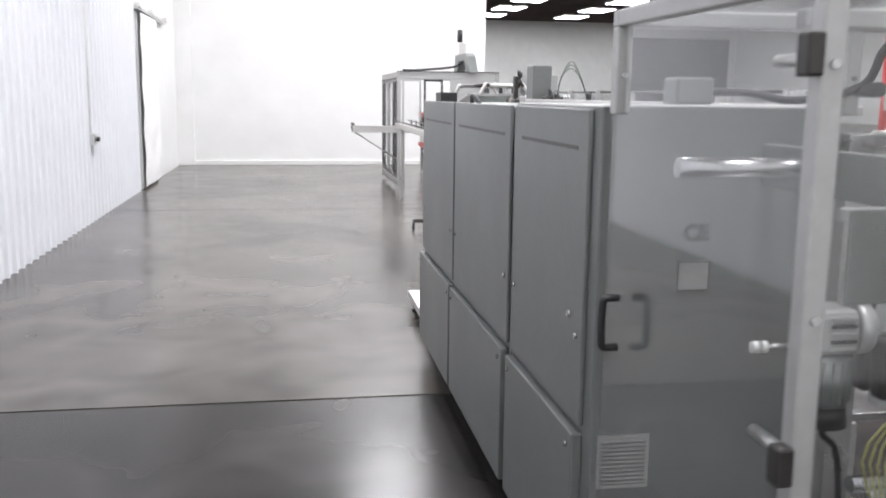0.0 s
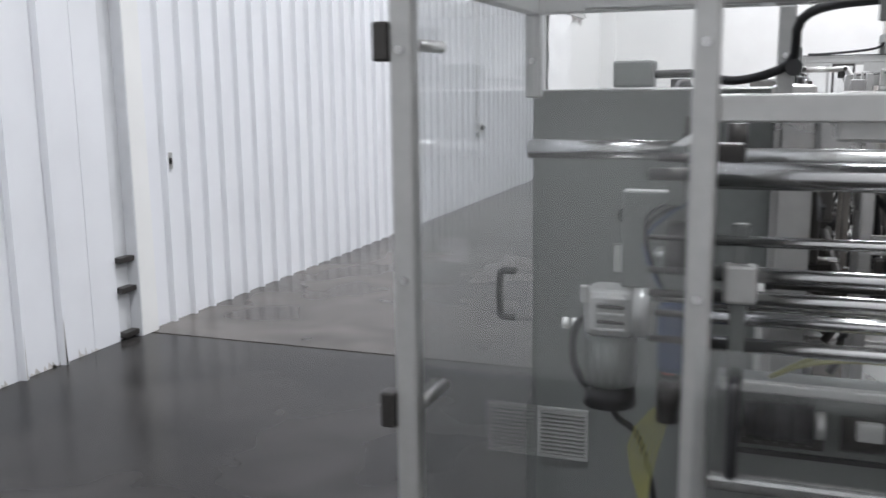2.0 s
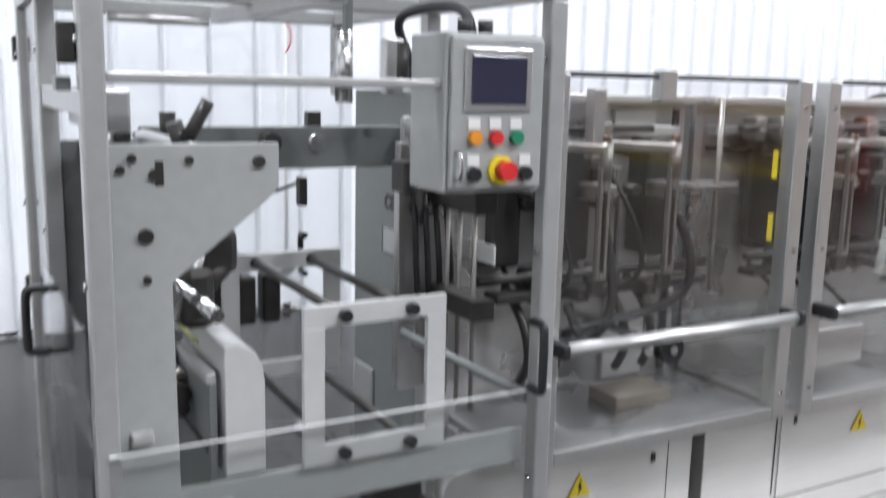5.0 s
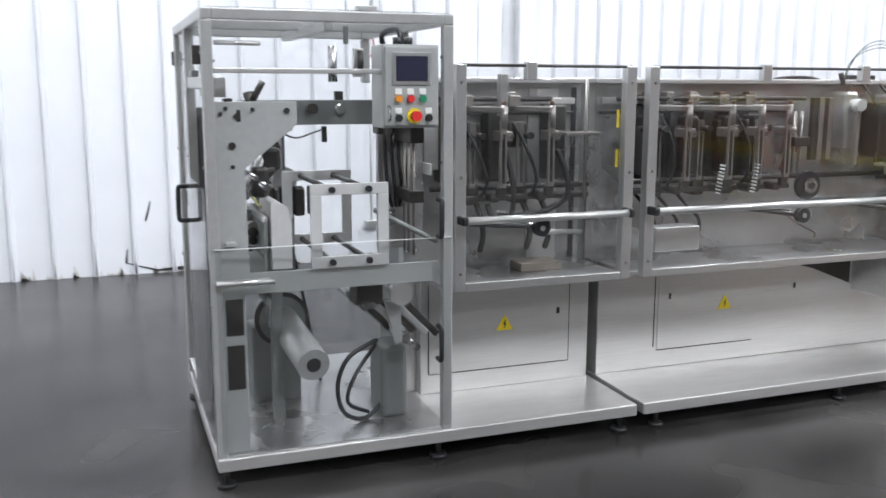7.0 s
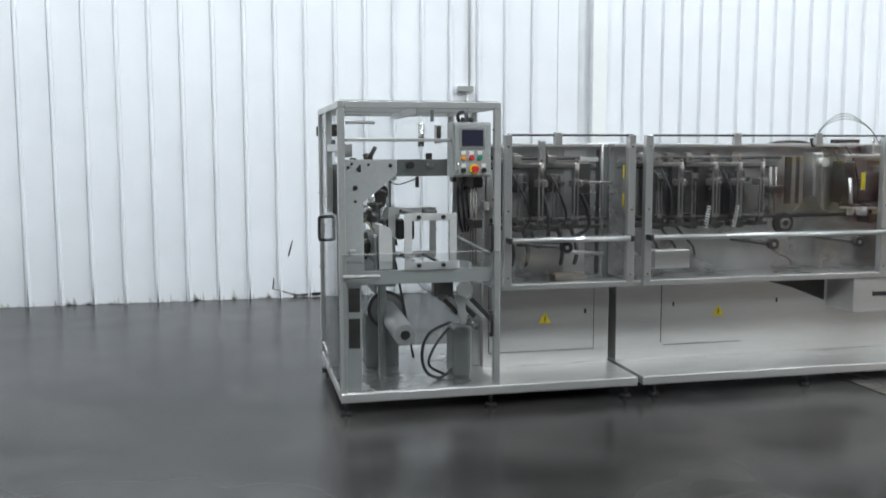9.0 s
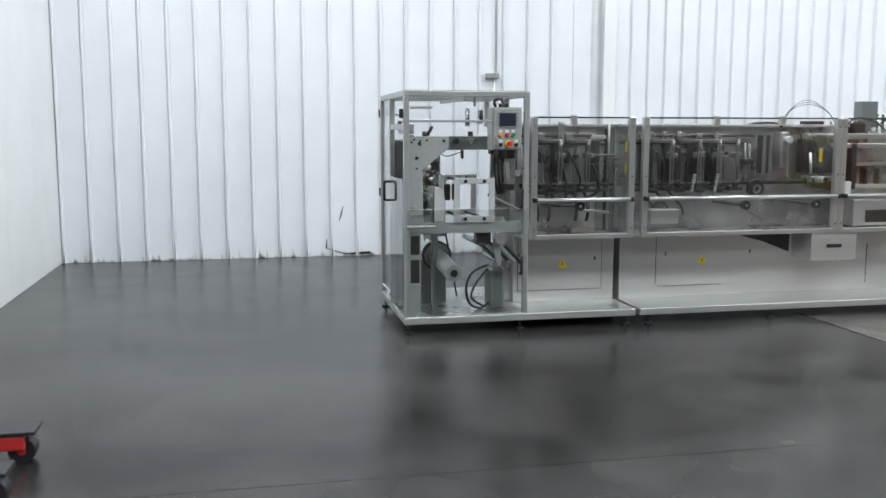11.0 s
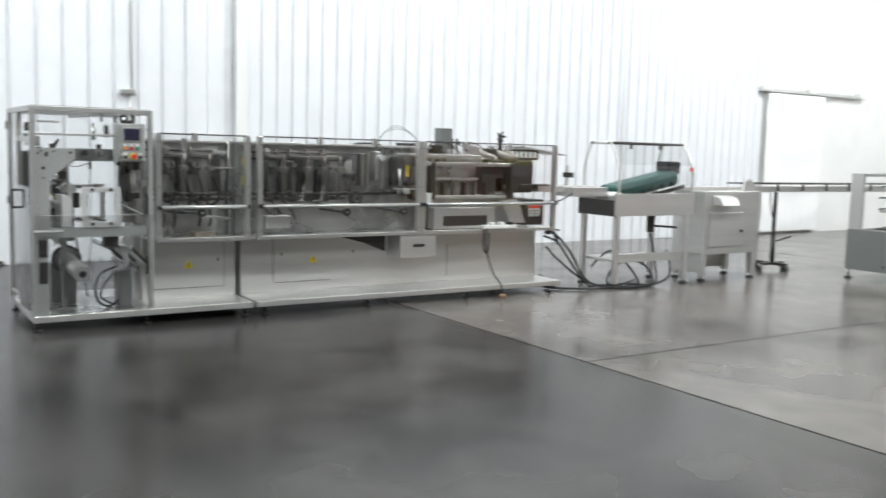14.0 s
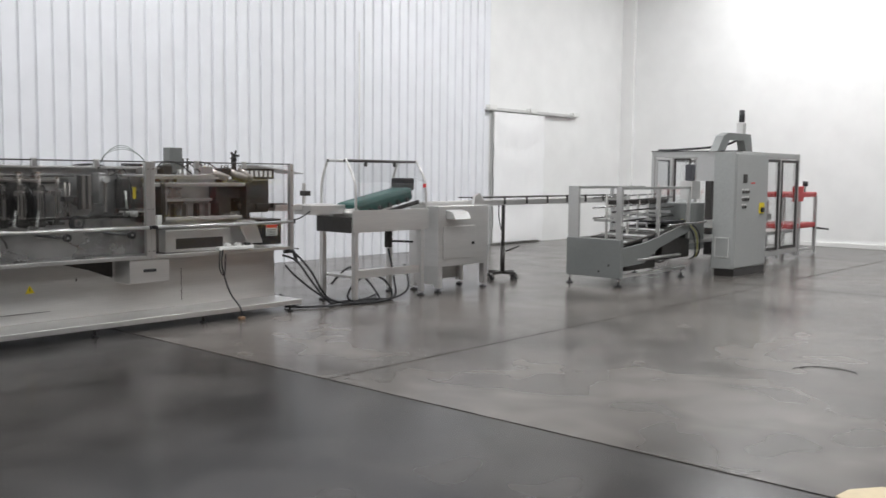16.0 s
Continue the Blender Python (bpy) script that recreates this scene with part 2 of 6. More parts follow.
def b_tube(pts, r, seg=8, smooth=4, bm=None):
    """A bent tube through the points, rounded by Catmull-Rom."""
    bm = bm or bmesh.new()
    P = [Vector(p) for p in pts]
    Q = []
    for i in range(len(P) - 1):
        a, b, c, d = P[max(i - 1, 0)], P[i], P[i + 1], P[min(i + 2, len(P) - 1)]
        for k in range(smooth):
            t = k / smooth
            Q.append(0.5 * (2 * b + (c - a) * t + (2 * a - 5 * b + 4 * c - d) * t * t + (3 * b - a - 3 * c + d) * t ** 3))
    Q.append(P[-1])
    rings = []
    up = Vector((0.31, 0.17, 0.94))
    for i, q in enumerate(Q):
        d = (Q[min(i + 1, len(Q) - 1)] - Q[max(i - 1, 0)]).normalized()
        if abs(d.dot(up)) > 0.97:
            up = Vector((0.9, 0.3, 0.1))
        u = (up - d * up.dot(d)).normalized()
        up = u
        w = d.cross(u)
        rings.append([bm.verts.new(q + r * (math.cos(2 * math.pi * k / seg) * u + math.sin(2 * math.pi * k / seg) * w)) for k in range(seg)])
    for a, b in zip(rings, rings[1:]):
        for k in range(seg):
            f = bm.faces.new((a[k], a[(k + 1) % seg], b[(k + 1) % seg], b[k]))
            f.smooth = True
    bm.faces.new(rings[0][::-1])
    bm.faces.new(rings[-1])
    return bm


def b_poly(pts, axis, v0, v1, bm=None, bevel=0.002):
    """A plate from an outline in the plane across the axis. pts: the two other coordinates in x, y, z order."""
    bm = bm or bmesh.new()

    def co(p, v):
        return {"x": (v, p[0], p[1]), "y": (p[0], v, p[1]), "z": (p[0], p[1], v)}[axis]
    a = [bm.verts.new(co(p, v0)) for p in pts]
    b = [bm.verts.new(co(p, v1)) for p in pts]
    fs = [bm.faces.new(a), bm.faces.new(b[::-1])]
    n = len(pts)
    for i in range(n):
        fs.append(bm.faces.new((a[i], b[i], b[(i + 1) % n], a[(i + 1) % n])))
    bmesh.ops.recalc_face_normals(bm, faces=fs)
    if bevel:
        bmesh.ops.bevel(bm, geom=list({e for f in fs for e in f.edges}), offset=bevel, segments=1, affect="EDGES")
    return bm


def b_frame(axis, v0, v1, a0, a1, z0, z1, w, bm=None):
    """A rectangular ring: four bars of width w round an opening."""
    bm = bm or bmesh.new()
    for p, q, r, s in ((a0, a1, z0, z0 + w), (a0, a1, z1 - w, z1), (a0, a0 + w, z0 + w, z1 - w), (a1 - w, a1, z0 + w, z1 - w)):
        if axis == "x":
            b_box(v0, v1, p, q, r, s, 0.002, bm)
        elif axis == "y":
            b_box(p, q, v0, v1, r, s, 0.002, bm)
        else:
            b_box(p, q, r, s, v0, v1, 0.002, bm)
    return bm


def P_box(parent, name, x0, x1, y0, y1, z0, z1, mat, label="", bevel=0.003, rot=None):
    return part(name, b_box(x0, x1, y0, y1, z0, z1, bevel, None, rot), mat, parent, label)


def P_cyl(parent, name, p0, p1, r, mat, label="", seg=16, r2=None):
    return part(name, b_cyl(p0, p1, r, seg, r2), mat, parent, label)


def P_tube(parent, name, pts, r, mat, label=""):
    return part(name, b_tube(pts, r), mat, parent, label)


def P_poly(parent, name, pts, axis, v0, v1, mat, label=""):
    return part(name, b_poly(pts, axis, v0, v1), mat, parent, label)


def grab_handle(parent, axis, v, a, z0, z1, out):
    """A black bow handle that stands off a face."""
    def at(o, z):
        return (v + o, a, z) if axis == "x" else (a, v + o, z)
    return part("handle", b_tube([at(0, z0), at(out * 0.8, z0), at(out, z0 + 0.02), at(out, z1 - 0.02), at(out * 0.8, z1), at(0, z1)], 0.0105, 8, 3), M_BLACK, parent, "black plastic bow handle")


# ---- the room ----
WX, EY, SY = -2.6, 21.7, -2.06
floor = thing("floor", (5, 10, 0), "polished grey concrete floor with saw-cut joints", "floor", kind="structure")
part("sub_base", b_box(-3.2, 40, -3, 80, -0.3, -0.03, 0), M_JOINT, floor)
XS, YS = [-2.9, 4.87, 13.0, 38.0], [-2.4, 4.75, 13.2, 21.9, 79.0]
for i in range(3):
    for j in range(4):
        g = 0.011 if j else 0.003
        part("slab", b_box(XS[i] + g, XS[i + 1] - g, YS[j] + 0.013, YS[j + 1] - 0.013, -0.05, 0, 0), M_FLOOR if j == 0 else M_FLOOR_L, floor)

wall_w = thing("wall_west", (WX, 10, 0), "white ribbed metal wall panels with grimy foot", "wall", kind="structure")
part("backing", b_box(WX - 0.35, WX - 0.2, SY - 0.3, EY + 0.3, 0, CEIL, 0), M_PLAIN, wall_w)


def siding_mesh(w):
    """One siding panel from y 0 to w with a raised seam at its edge."""
    bm = bmesh.new()
    prof = [(-0.2, 0), (0, 0), (0.0, 0.006), (0.036, 0.016), (0.036, 0.04), (0.0, 0.05), (0.0, w - 0.006), (-0.006, w - 0.003), (-0.2, w - 0.001)]
    b_poly([(p[0], p[1]) for p in prof], "z", 0.0, CEIL, bm, 0)
    me = bpy.data.meshes.new("siding_panel")
    bm.normal_update()
    bm.to_mesh(me)
    bm.free()
    me.materials.append(M_WALL)
    return me


S30, S25 = siding_mesh(0.316), siding_mesh(0.2393)


def siding(y0, y1, me, w):
    n = int(round((y1 - y0) / w))
    for k in range(n):
        ob = new("siding_panel", me)
        ob.parent = wall_w
        ob.location = (0, y0 + k * w - 10, 0)


siding(SY, SY + 20 * 0.316, S30, 0.316)
siding(4.8, 4.8 + 47 * 0.2393, S25, 0.2393)
part("siding_filler", b_box(WX - 0.2, WX, SY + 20 * 0.316, 4.5, 0, CEIL, 0), M_WALL, wall_w)
part("flat_panel", b_box(WX - 0.2, WX - 0.002, 16.05, EY, 0, CEIL, 0), M_PLAIN, wall_w)
col = thing("steel_column", (WX - 0.1, 4.7, 0), "white steel column set into the ribbed wall", "column", kind="structure")
part("flange", b_box(WX - 0.02, WX + 0.06, 4.66, 4.825, 0, CEIL, 0.004), M_PLAIN, col)
# flange side and near-flush recess back carry their shade as a grey tone
part("flange_edge", b_box(WX - 0.19, WX + 0.058, 4.648, 4.658, 0, CEIL, 0.002), M_COL_SHADE, col)
part("web", b_box(WX - 0.2, WX - 0.02, 4.78, 4.8, 0, CEIL, 0), M_PLAIN, col)
part("recess_back", b_box(WX - 0.2, WX - 0.025, 4.502, 4.647, 0, CEIL, 0), M_COL_SHADE, col)
for z in (0.02, 0.32, 0.52):
    part("tie_plate", b_box(WX - 0.024, WX + 0.04, 4.505, 4.645, z, z + 0.035, 0.003), M_DARK, col)
wall_n = thing("wall_north", (1, EY, 0), "plain white end wall", "wall", kind="structure")
part("panel", b_box(WX - 0.3, 4.5, EY, EY + 0.25, 0, CEIL, 0), M_PLAIN, wall_n)
part("kerb", b_box(WX, 4.5, EY - 0.06, EY, 0, 0.1, 0.006), M_WHITE, wall_n)
part("corner_post", b_box(WX, WX + 0.35, EY - 0.1, EY, 0, CEIL, 0.004), M_PLAIN, wall_n)
wall_s = thing("wall_south", (10, SY, 0), "white plain panel wall", "wall", kind="structure")
for k in range(34):
    part("panel", b_box(WX + k * 1.2, WX + (k + 1) * 1.2 - 0.004, SY - 0.2, SY, 0, CEIL, 0.003), M_PLAIN, wall_s)
wall_e = solo("wall_east", b_box(38, 38.2, SY - 0.2, 76, 0, CEIL, 0), M_PLAIN, "plain white hall wall", "wall", "structure")
wall_far = solo("wall_far", b_box(-3, 38, 76, 76.2, 0, CEIL, 0), M_PLAIN, "far white hall wall", "wall", "structure")
wall_far2 = solo("wall_side", b_box(-3, -2.8, EY + 0.3, 76, 0, CEIL, 0), M_PLAIN, "white side wall of the far hall", "wall", "structure")
cb = b_box(-3.1, 38.2, -2.4, 76.2, CEIL, CEIL + 0.2, 0)
for k in range(38):
    b_box(-3, 38, -2 + k * 2.1, -1.9 + k * 2.1, CEIL - 0.25, CEIL, 0, cb)
solo("ceiling", cb, M_CEIL, "dark brown roof deck on steel joists", "ceiling", "structure")

# added dark panel: stands for the unlit background of the far hall
dim_panel = thing("dock_door", (32.5, 76, 0), "dark slatted panel standing for the dim far hall", "door", kind="structure")
for k in range(22):
    part("slat", b_box(28.0, 37.4, 75.94, 75.99, 0.3 * k, 0.3 * k + 0.29, 0.01), M_RACK, dim_panel)
# wall fittings
pipe = thing("conduit_with_box", (WX, 3.2, 2.2), "grey wall conduit ending in a small box", "conduit")
part("pipe", b_cyl((WX + 0.03, 3.22, 2.25), (WX + 0.03, 3.22, CEIL), 0.014), M_WHITE, pipe)
part("box", b_box(WX, WX + 0.08, 3.08, 3.26, 2.22, 2.28, 0.004), M_ALU, pipe)
part("drop_pipe", b_cyl((WX + 0.035, 3.2, 0.36), (WX + 0.035, 3.2, 2.22), 0.011), M_WHITE, pipe)
part("valve_box", b_box(WX + 0.005, WX + 0.07, 3.14, 3.26, 0.3, 0.37, 0.006), M_ALU, pipe)
part("red_loop", b_tube([(WX + 0.05, 3.2, 2.05), (WX + 0.06, 3.23, 1.98), (WX + 0.06, 3.23, 1.9), (WX + 0.05, 3.2, 1.84)], 0.006), M_RED, pipe)
part("bottom_clip", b_box(WX + 0.005, WX + 0.05, 3.18, 3.22, 0.02, 0.06, 0.004), M_DARK, pipe)
pipe2 = thing("conduit_with_outlet", (WX, 12.1, 1.0), "thin grey conduit with an outlet box", "conduit")
part("pipe", b_cyl((WX + 0.03, 12.1, 1.1), (WX + 0.03, 12.1, 4.2), 0.012), M_WHITE, pipe2)
part("box", b_box(WX, WX + 0.1, 12.0, 12.2, 0.98, 1.12, 0.006), M_ALU, pipe2)
part("knob", b_cyl((WX + 0.1, 12.1, 1.05), (WX + 0.14, 12.1, 1.05), 0.03), M_DARK, pipe2)
sw = thing("wall_switch", (WX, 5.13, 1.1), "grey wall switch plate", "switch")
part("plate", b_box(WX, WX + 0.02, 5.09, 5.15, 1.08, 1.2, 0.004), M_ALU, sw)
part("toggle", b_box(WX + 0.02, WX + 0.03, 5.11, 5.13, 1.12, 1.16, 0.003), M_DARK, sw)
door = thing("sliding_door", (WX, 17, 0), "white sheet-covered sliding door hanging from a rail", "door", kind="structure")
bm = bmesh.new()
nx, nz = 24, 30
grid = [[bm.verts.new((WX + 0.09 + 0.008 * math.sin(k * 1.9) * math.sin(j * 0.35) + 0.011 * math.sin(0.8 * j - 0.02 * (k - 12) ** 2) + 0.03 * math.exp(-((k - 12) / 6) ** 2) * math.sin(j / nz * 3.1), 16.1 + 1.9 * k / nx, 0.05 + 2.9 * j / nz)) for k in range(nx + 1)] for j in range(nz + 1)]
for j in range(nz):
    for k in range(nx):
        f = bm.faces.new((grid[j][k], grid[j][k + 1], grid[j + 1][k + 1], grid[j + 1][k]))
        f.smooth = True
part("sheet", bm, M_CURTAIN, door)
part("leaf", b_box(WX + 0.002, WX + 0.03, 16.12, 17.95, 0.02, 2.9, 0.004), M_WHITE, door)
part("rail", b_box(WX, WX + 0.1, 15.85, 19.3, 2.97, 3.04, 0.004), M_ALU, door)
for y in (15.9, 17.4, 19.2):
    part("bracket", b_box(WX + 0.002, WX + 0.13, y, y + 0.25, 3.0, 3.09, 0.004), M_WHITE, door)
part("edge_strip", b_box(WX + 0.02, WX + 0.05, 16.06, 16.08, 0.02, 2.95, 0.004), M_ALU, door)


def high_bay(x, y):
    e = thing("high_bay_lamp", (x, y, CEIL - 0.4), "rectangular high-bay ceiling lamp, lit", "ceiling lamp", "high-bay lamps")
    part("housing", b_box(x - 0.65, x + 0.65, y - 0.35, y + 0.35, CEIL - 0.38, CEIL - 0.25, 0.01), M_WHITE, e)
    for dx in (-0.5, 0.5):
        part("hanger", b_cyl((x + dx, y, CEIL - 0.25), (x + dx, y, CEIL + 0.05), 0.012, 8), M_ALU, e)
    part("diffuser", b_box(x - 0.6, x + 0.6, y - 0.3, y + 0.3, CEIL - 0.4, CEIL - 0.375, 0.003), M_LAMP, e)
    return e


for lx, ly in LAMPS + FAR_LAMPS:
    high_bay(lx, ly)
tw0 = thing("twin_high_bay", (8.6, 34, CEIL - 0.3), "twin-panel high-bay ceiling lamp, lit", "ceiling lamp", "twin high-bay lamps")
for dx in (-0.52, 0.52):
    part("housing", b_box(8.6 + dx - 0.45, 8.6 + dx + 0.45, 32.55, 35.45, CEIL - 0.42, CEIL - 0.3, 0.01), M_WHITE, tw0)
    part("diffuser", b_box(8.6 + dx - 0.4, 8.6 + dx + 0.4, 32.6, 35.4, CEIL - 0.44, CEIL - 0.418, 0), M_LAMP, tw0)
    part("hanger", b_cyl((8.6 + dx, 34, CEIL - 0.3), (8.6 + dx, 34, CEIL + 0.02), 0.012, 8), M_ALU, tw0)
for i in range(4):
    for j in range(7):
        if i or j:
            copy_thing(tw0, pose(8.6 + 6.3 * i, 34 + 5.9 * j, CEIL - 0.3))

# ---- film unwind and first printing section of the pouch machine ----
ma = thing("pouch_machine_unwind_section", (1.4, 2.2, 0.06), "grey and stainless pouch packing machine section with clear guard box", "packaging machine", "pouch machine sections")
X0, X1, Y0, Y1, ZT = 0.75, 2.01, 1.265, 2.25, 1.865
W = 0.042
for n, px, py in (("guard_post", X0, Y0), ("guard_post", 1.278, Y0), ("guard_post", X1 - W, Y0), ("guard_post", X1 - W, Y1 - W), ("guard_post", X0, Y1 - W), ("guard_post", 1.4, Y1 - W)):
    z0 = 1.6 if py > 2 and px < 1.9 else 0.13
    p = P_box(ma, n, px, px + W, py, py + W, z0, ZT - W, M_PAINT_L, "", 0.005)
    for z in (1.28, 0.75, 1.7):
        if z > z0:
            part("bolt", b_cyl((px + W / 2, py - 0.006, z), (px + W / 2, py + 0.002, z), 0.008, 10), M_CHROME, p)
for y in (Y0, Y1 - W):
    P_box(ma, "guard_rail", X0, X1, y, y + W, ZT - W, ZT, M_PAINT_L, "", 0.005)
for x in (X0, 1.35, X1 - W):
    P_box(ma, "guard_rail", x, x + W, Y0 + W, Y1 - W, ZT - W, ZT, M_PAINT_L, "", 0.005)
P_box(ma, "cross_rail", 1.321, X1 - W, Y0 + 0.006, Y0 + 0.036, 1.572, 1.618, M_PAINT_L, "", 0.004)
P_box(ma, "cross_rail", X1 - 0.035, X1 - 0.01, Y0 + W, 1.95, 1.63, 1.65, M_PAINT_L, "", 0.004)
P_box(ma, "splice_rail", 1.321, X1 - W, Y0 + 0.0, Y0 + 0.03, 0.945, 0.975, M_CHROME, "", 0.01)
P_box(ma, "roof_sheet", X0 + 0.02, X1 - 0.02, Y0 + 0.02, Y1 - 0.02, ZT + 0.001, ZT + 0.006, M_CLEAR, "clear plastic roof sheet", 0)
P_box(ma, "end_panel", X0 + W, 1.277, Y0 + 0.014, Y0 + 0.02, 0.2, ZT - W, M_CLEAR, "clear plastic guard panel", 0)
P_box(ma, "back_panel", X0 + 0.015, X0 + 0.021, Y0 + W, Y1 + 0.03, 0.2, ZT - W, M_CLEAR, "clear plastic guard panel", 0)
P_box(ma, "sheet_edge", X1 + 0.003, X1 + 0.011, Y0 + 0.02, Y1 - 0.01, 0.9705, 0.973, M_EDGE, "pale sawn edge of the clear door", 0)
P_box(ma, "sheet_edge", X0 + W, 1.277, Y0 + 0.006, Y0 + 0.013, 0.2, 0.206, M_EDGE, "", 0)
fd = P_box(ma, "front_door", X1 + 0.004, X1 + 0.01, Y0 + 0.02, Y1 - 0.01, 0.16, 0.97, M_CLEAR, "clear plastic guard door with bow handle", 0)
grab_handle(fd, "x", X1 + 0.008, 2.18, 0.98, 1.13, 0.05)
grab_handle(fd, "x", X1 + 0.008, 2.18, 0.46, 0.6, 0.05)
ed = P_box(ma, "end_door", 1.3, X1 - 0.01, Y0 - 0.01, Y0 - 0.004, 0.2, 1.2, M_CLEAR, "clear plastic guard door with bow handle", 0)
grab_handle(ed, "y", Y0 - 0.006, 1.365, 1.0, 1.15, -0.05)
grab_handle(ma, "x", X0 + 0.0, 2.12, 1.0, 1.13, -0.045)
for z in (1.68, 0.99):
    P_box(ma, "hinge", X0 - 0.03, X0, Y0 - 0.01, Y0 + 0.03, z, z + 0.07, M_DARK, "dark steel hinge block", 0.005)
    P_cyl(ma, "stop_pin", (X0 + 0.03, Y0 + 0.05, z + 0.03), (X0 + 0.03, Y0 + 0.19, z + 0.03), 0.012, M_ALU)
P_cyl(ma, "door_pull", (X1 - 0.02, Y0 + 0.05, 1.74), (X1 - 0.02, Y0 + 0.22, 1.74), 0.009, M_ALU)
P_cyl(ma, "lower_pull", (X1 + 0.015, Y0 + 0.02, 0.84), (X1 + 0.015, Y0 + 0.24, 0.84), 0.013, M_ALU)
P_box(ma, "door_switch", X1 - W - 0.005, X1 - W + 0.02, Y0 - 0.03, Y0 + 0.0, 1.66, 1.73, M_DARK, "dark door switch", 0.004)
P_box(ma, "switch_arm", X1 - W - 0.02, X1 - 0.12, Y0 - 0.03, Y0 - 0.005, 1.615, 1.64, M_PAINT, "", 0.004)
P_box(ma, "rail_box", 1.5, 1.9, Y0 + 0.04, Y0 + 0.1, 1.54, 1.62, M_PAINT_L, "pale grey box on the cross rail", 0.006)
P_box(ma, "roof_bracket", 1.0, 1.9, 1.75, 1.79, ZT - 0.07, ZT - 0.03, M_PAINT_L, "", 0.004)
P_box(ma, "roof_hanger", 1.6, 1.62, 1.9, 1.92, 1.76, ZT - 0.03, M_PAINT, "", 0.003)
P_cyl(ma, "air_cylinder", (1.9, 1.78, 1.6), (1.9, 1.78, 1.74), 0.018, M_CHROME)
P_box(ma, "latch_block", 1.3, 1.36, 1.42, 1.46, 1.49, 1.53, M_DARK, "", 0.006)
P_cyl(ma, "star_grip", (1.34, 1.55, 1.49), (1.34, 1.55, 1.56), 0.02, M_DARK, "", 8)
# base and feet
P_box(ma, "base_tray", X0, 2.02, Y0, 3.165, 0.08, 0.136, M_STEEL, "stainless base tray", 0.006)
P_box(ma, "tray_floor", X0 + 0.01, 2.0, Y0 + 0.01, 2.24, 0.1365, 0.14, M_PLATE)
for x, y in ((0.8, 1.3), (1.97, 1.3), (0.8, 2.2), (1.97, 2.2), (0.8, 3.1), (1.97, 3.1)):
    f = P_cyl(ma, "foot", (x, y, 0.0), (x, y, 0.018), 0.038, M_BLACK)
    # stem coloured dark to stand for the shade below the tray
    part("stem", b_cyl((x, y, 0.018), (x, y, 0.082), 0.013), M_DARK, f)
# main front plate with the stepped throat
plate = P_poly(ma, "side_plate", [(1.31, 0.136), (1.40, 0.136), (1.40, 0.78), (1.75, 0.78), (2.2, 0.78), (2.2, 0.865), (1.42, 0.865), (1.415, 1.27), (1.60, 1.42), (1.62, 1.44), (1.62, 1.525), (1.31, 1.525)], "x", 1.955, 1.968, M_SHEET, "light grey painted side plate")
for y, z, r in ((1.35, 1.50, 0.008), (1.39, 1.47, 0.012), (1.45, 1.495, 0.008), (1.58, 1.49, 0.012), (1.37, 1.36, 0.014), (1.37, 1.28, 0.008), (1.33, 1.48, 0.008)):
    part("bolt", b_cyl((1.966, y, z), (1.976, y, z), r, 10), M_DARK, plate)
part("slot", b_box(1.966, 1.970, 1.39, 1.405, 1.45, 1.495, 0.001), M_DARK, plate)
p2 = P_poly(ma, "inner_plate", [(1.31, 0.136), (1.40, 0.136), (1.40, 0.95), (1.44, 1.22), (1.5, 1.3), (1.5, 1.49), (1.31, 1.49)], "x", 1.275, 1.29, M_PAINT)
P_box(ma, "cross_arm", 1.22, 1.25, 1.5, 2.3, 1.405, 1.52, M_PAINT, "grey painted cross arm")
P_cyl(ma, "arm_knob", (1.25, 1.83, 1.48), (1.3, 1.83, 1.48), 0.025, M_DARK)
# guide rollers across the machine
for i, (y, z, r, m) in enumerate(((1.37, 1.478, 0.024, M_CHROME), (1.5, 1.497, 0.02, M_ALU), (1.4, 1.36, 0.010, M_CHROME), (1.4, 1.30, 0.014, M_CHROME), (1.41, 1.255, 0.014, M_CHROME), (1.46, 1.232, 0.011, M_CHROME), (1.5, 1.195, 0.014, M_CHROME), (1.42, 1.165, 0.014, M_CHROME))):
    rr = P_cyl(ma, "guide_roller", (1.29, y, z), (1.955, y, z), r, m)
    part("journal", b_cyl((1.2, y, z), (1.29, y, z), r * 0.5, 10), M_DARK, rr)
for x in (1.345, 1.865):
    P_box(ma, "dancer_arm", x, x + 0.028, 1.395, 1.42, 1.1, 1.39, M_PAINT)
    P_box(ma, "clamp_block", x - 0.012, x + 0.045, 1.375, 1.41, 1.25, 1.32, M_PAINT_L, "pale clamp block", 0.006)
P_cyl(ma, "film_tube", (0.825, 1.97, 1.478), (1.27, 1.97, 1.478), 0.024, M_CHROME, "bright steel film tube")
P_cyl(ma, "tube_clamp", (1.2, 1.97, 1.478), (1.24, 1.97, 1.478), 0.04, M_DARK)
P_box(ma, "clamp_lever", 1.205, 1.235, 1.95, 1.99, 1.47, 1.56, M_DARK)
# splice table with its drive
st = P_poly(ma, "splice_table", [(1.5, 0.72), (1.5, 1.06), (1.62, 1.06), (1.66, 1.02), (1.66, 0.72)], "x", 1.32, 1.66, M_PAINT, "grey painted splice table")
part("apron", b_box(1.661, 1.94, 1.484, 1.5, 0.72, 1.06, 0.003), M_PAINT, st)
part("slot", b_box(1.36, 1.66, 1.494, 1.5, 0.93, 0.94, 0), M_BLACK, st)
part("slot", b_box(1.68, 1.93, 1.481, 1.4835, 0.915, 0.927, 0), M_BLACK, st)
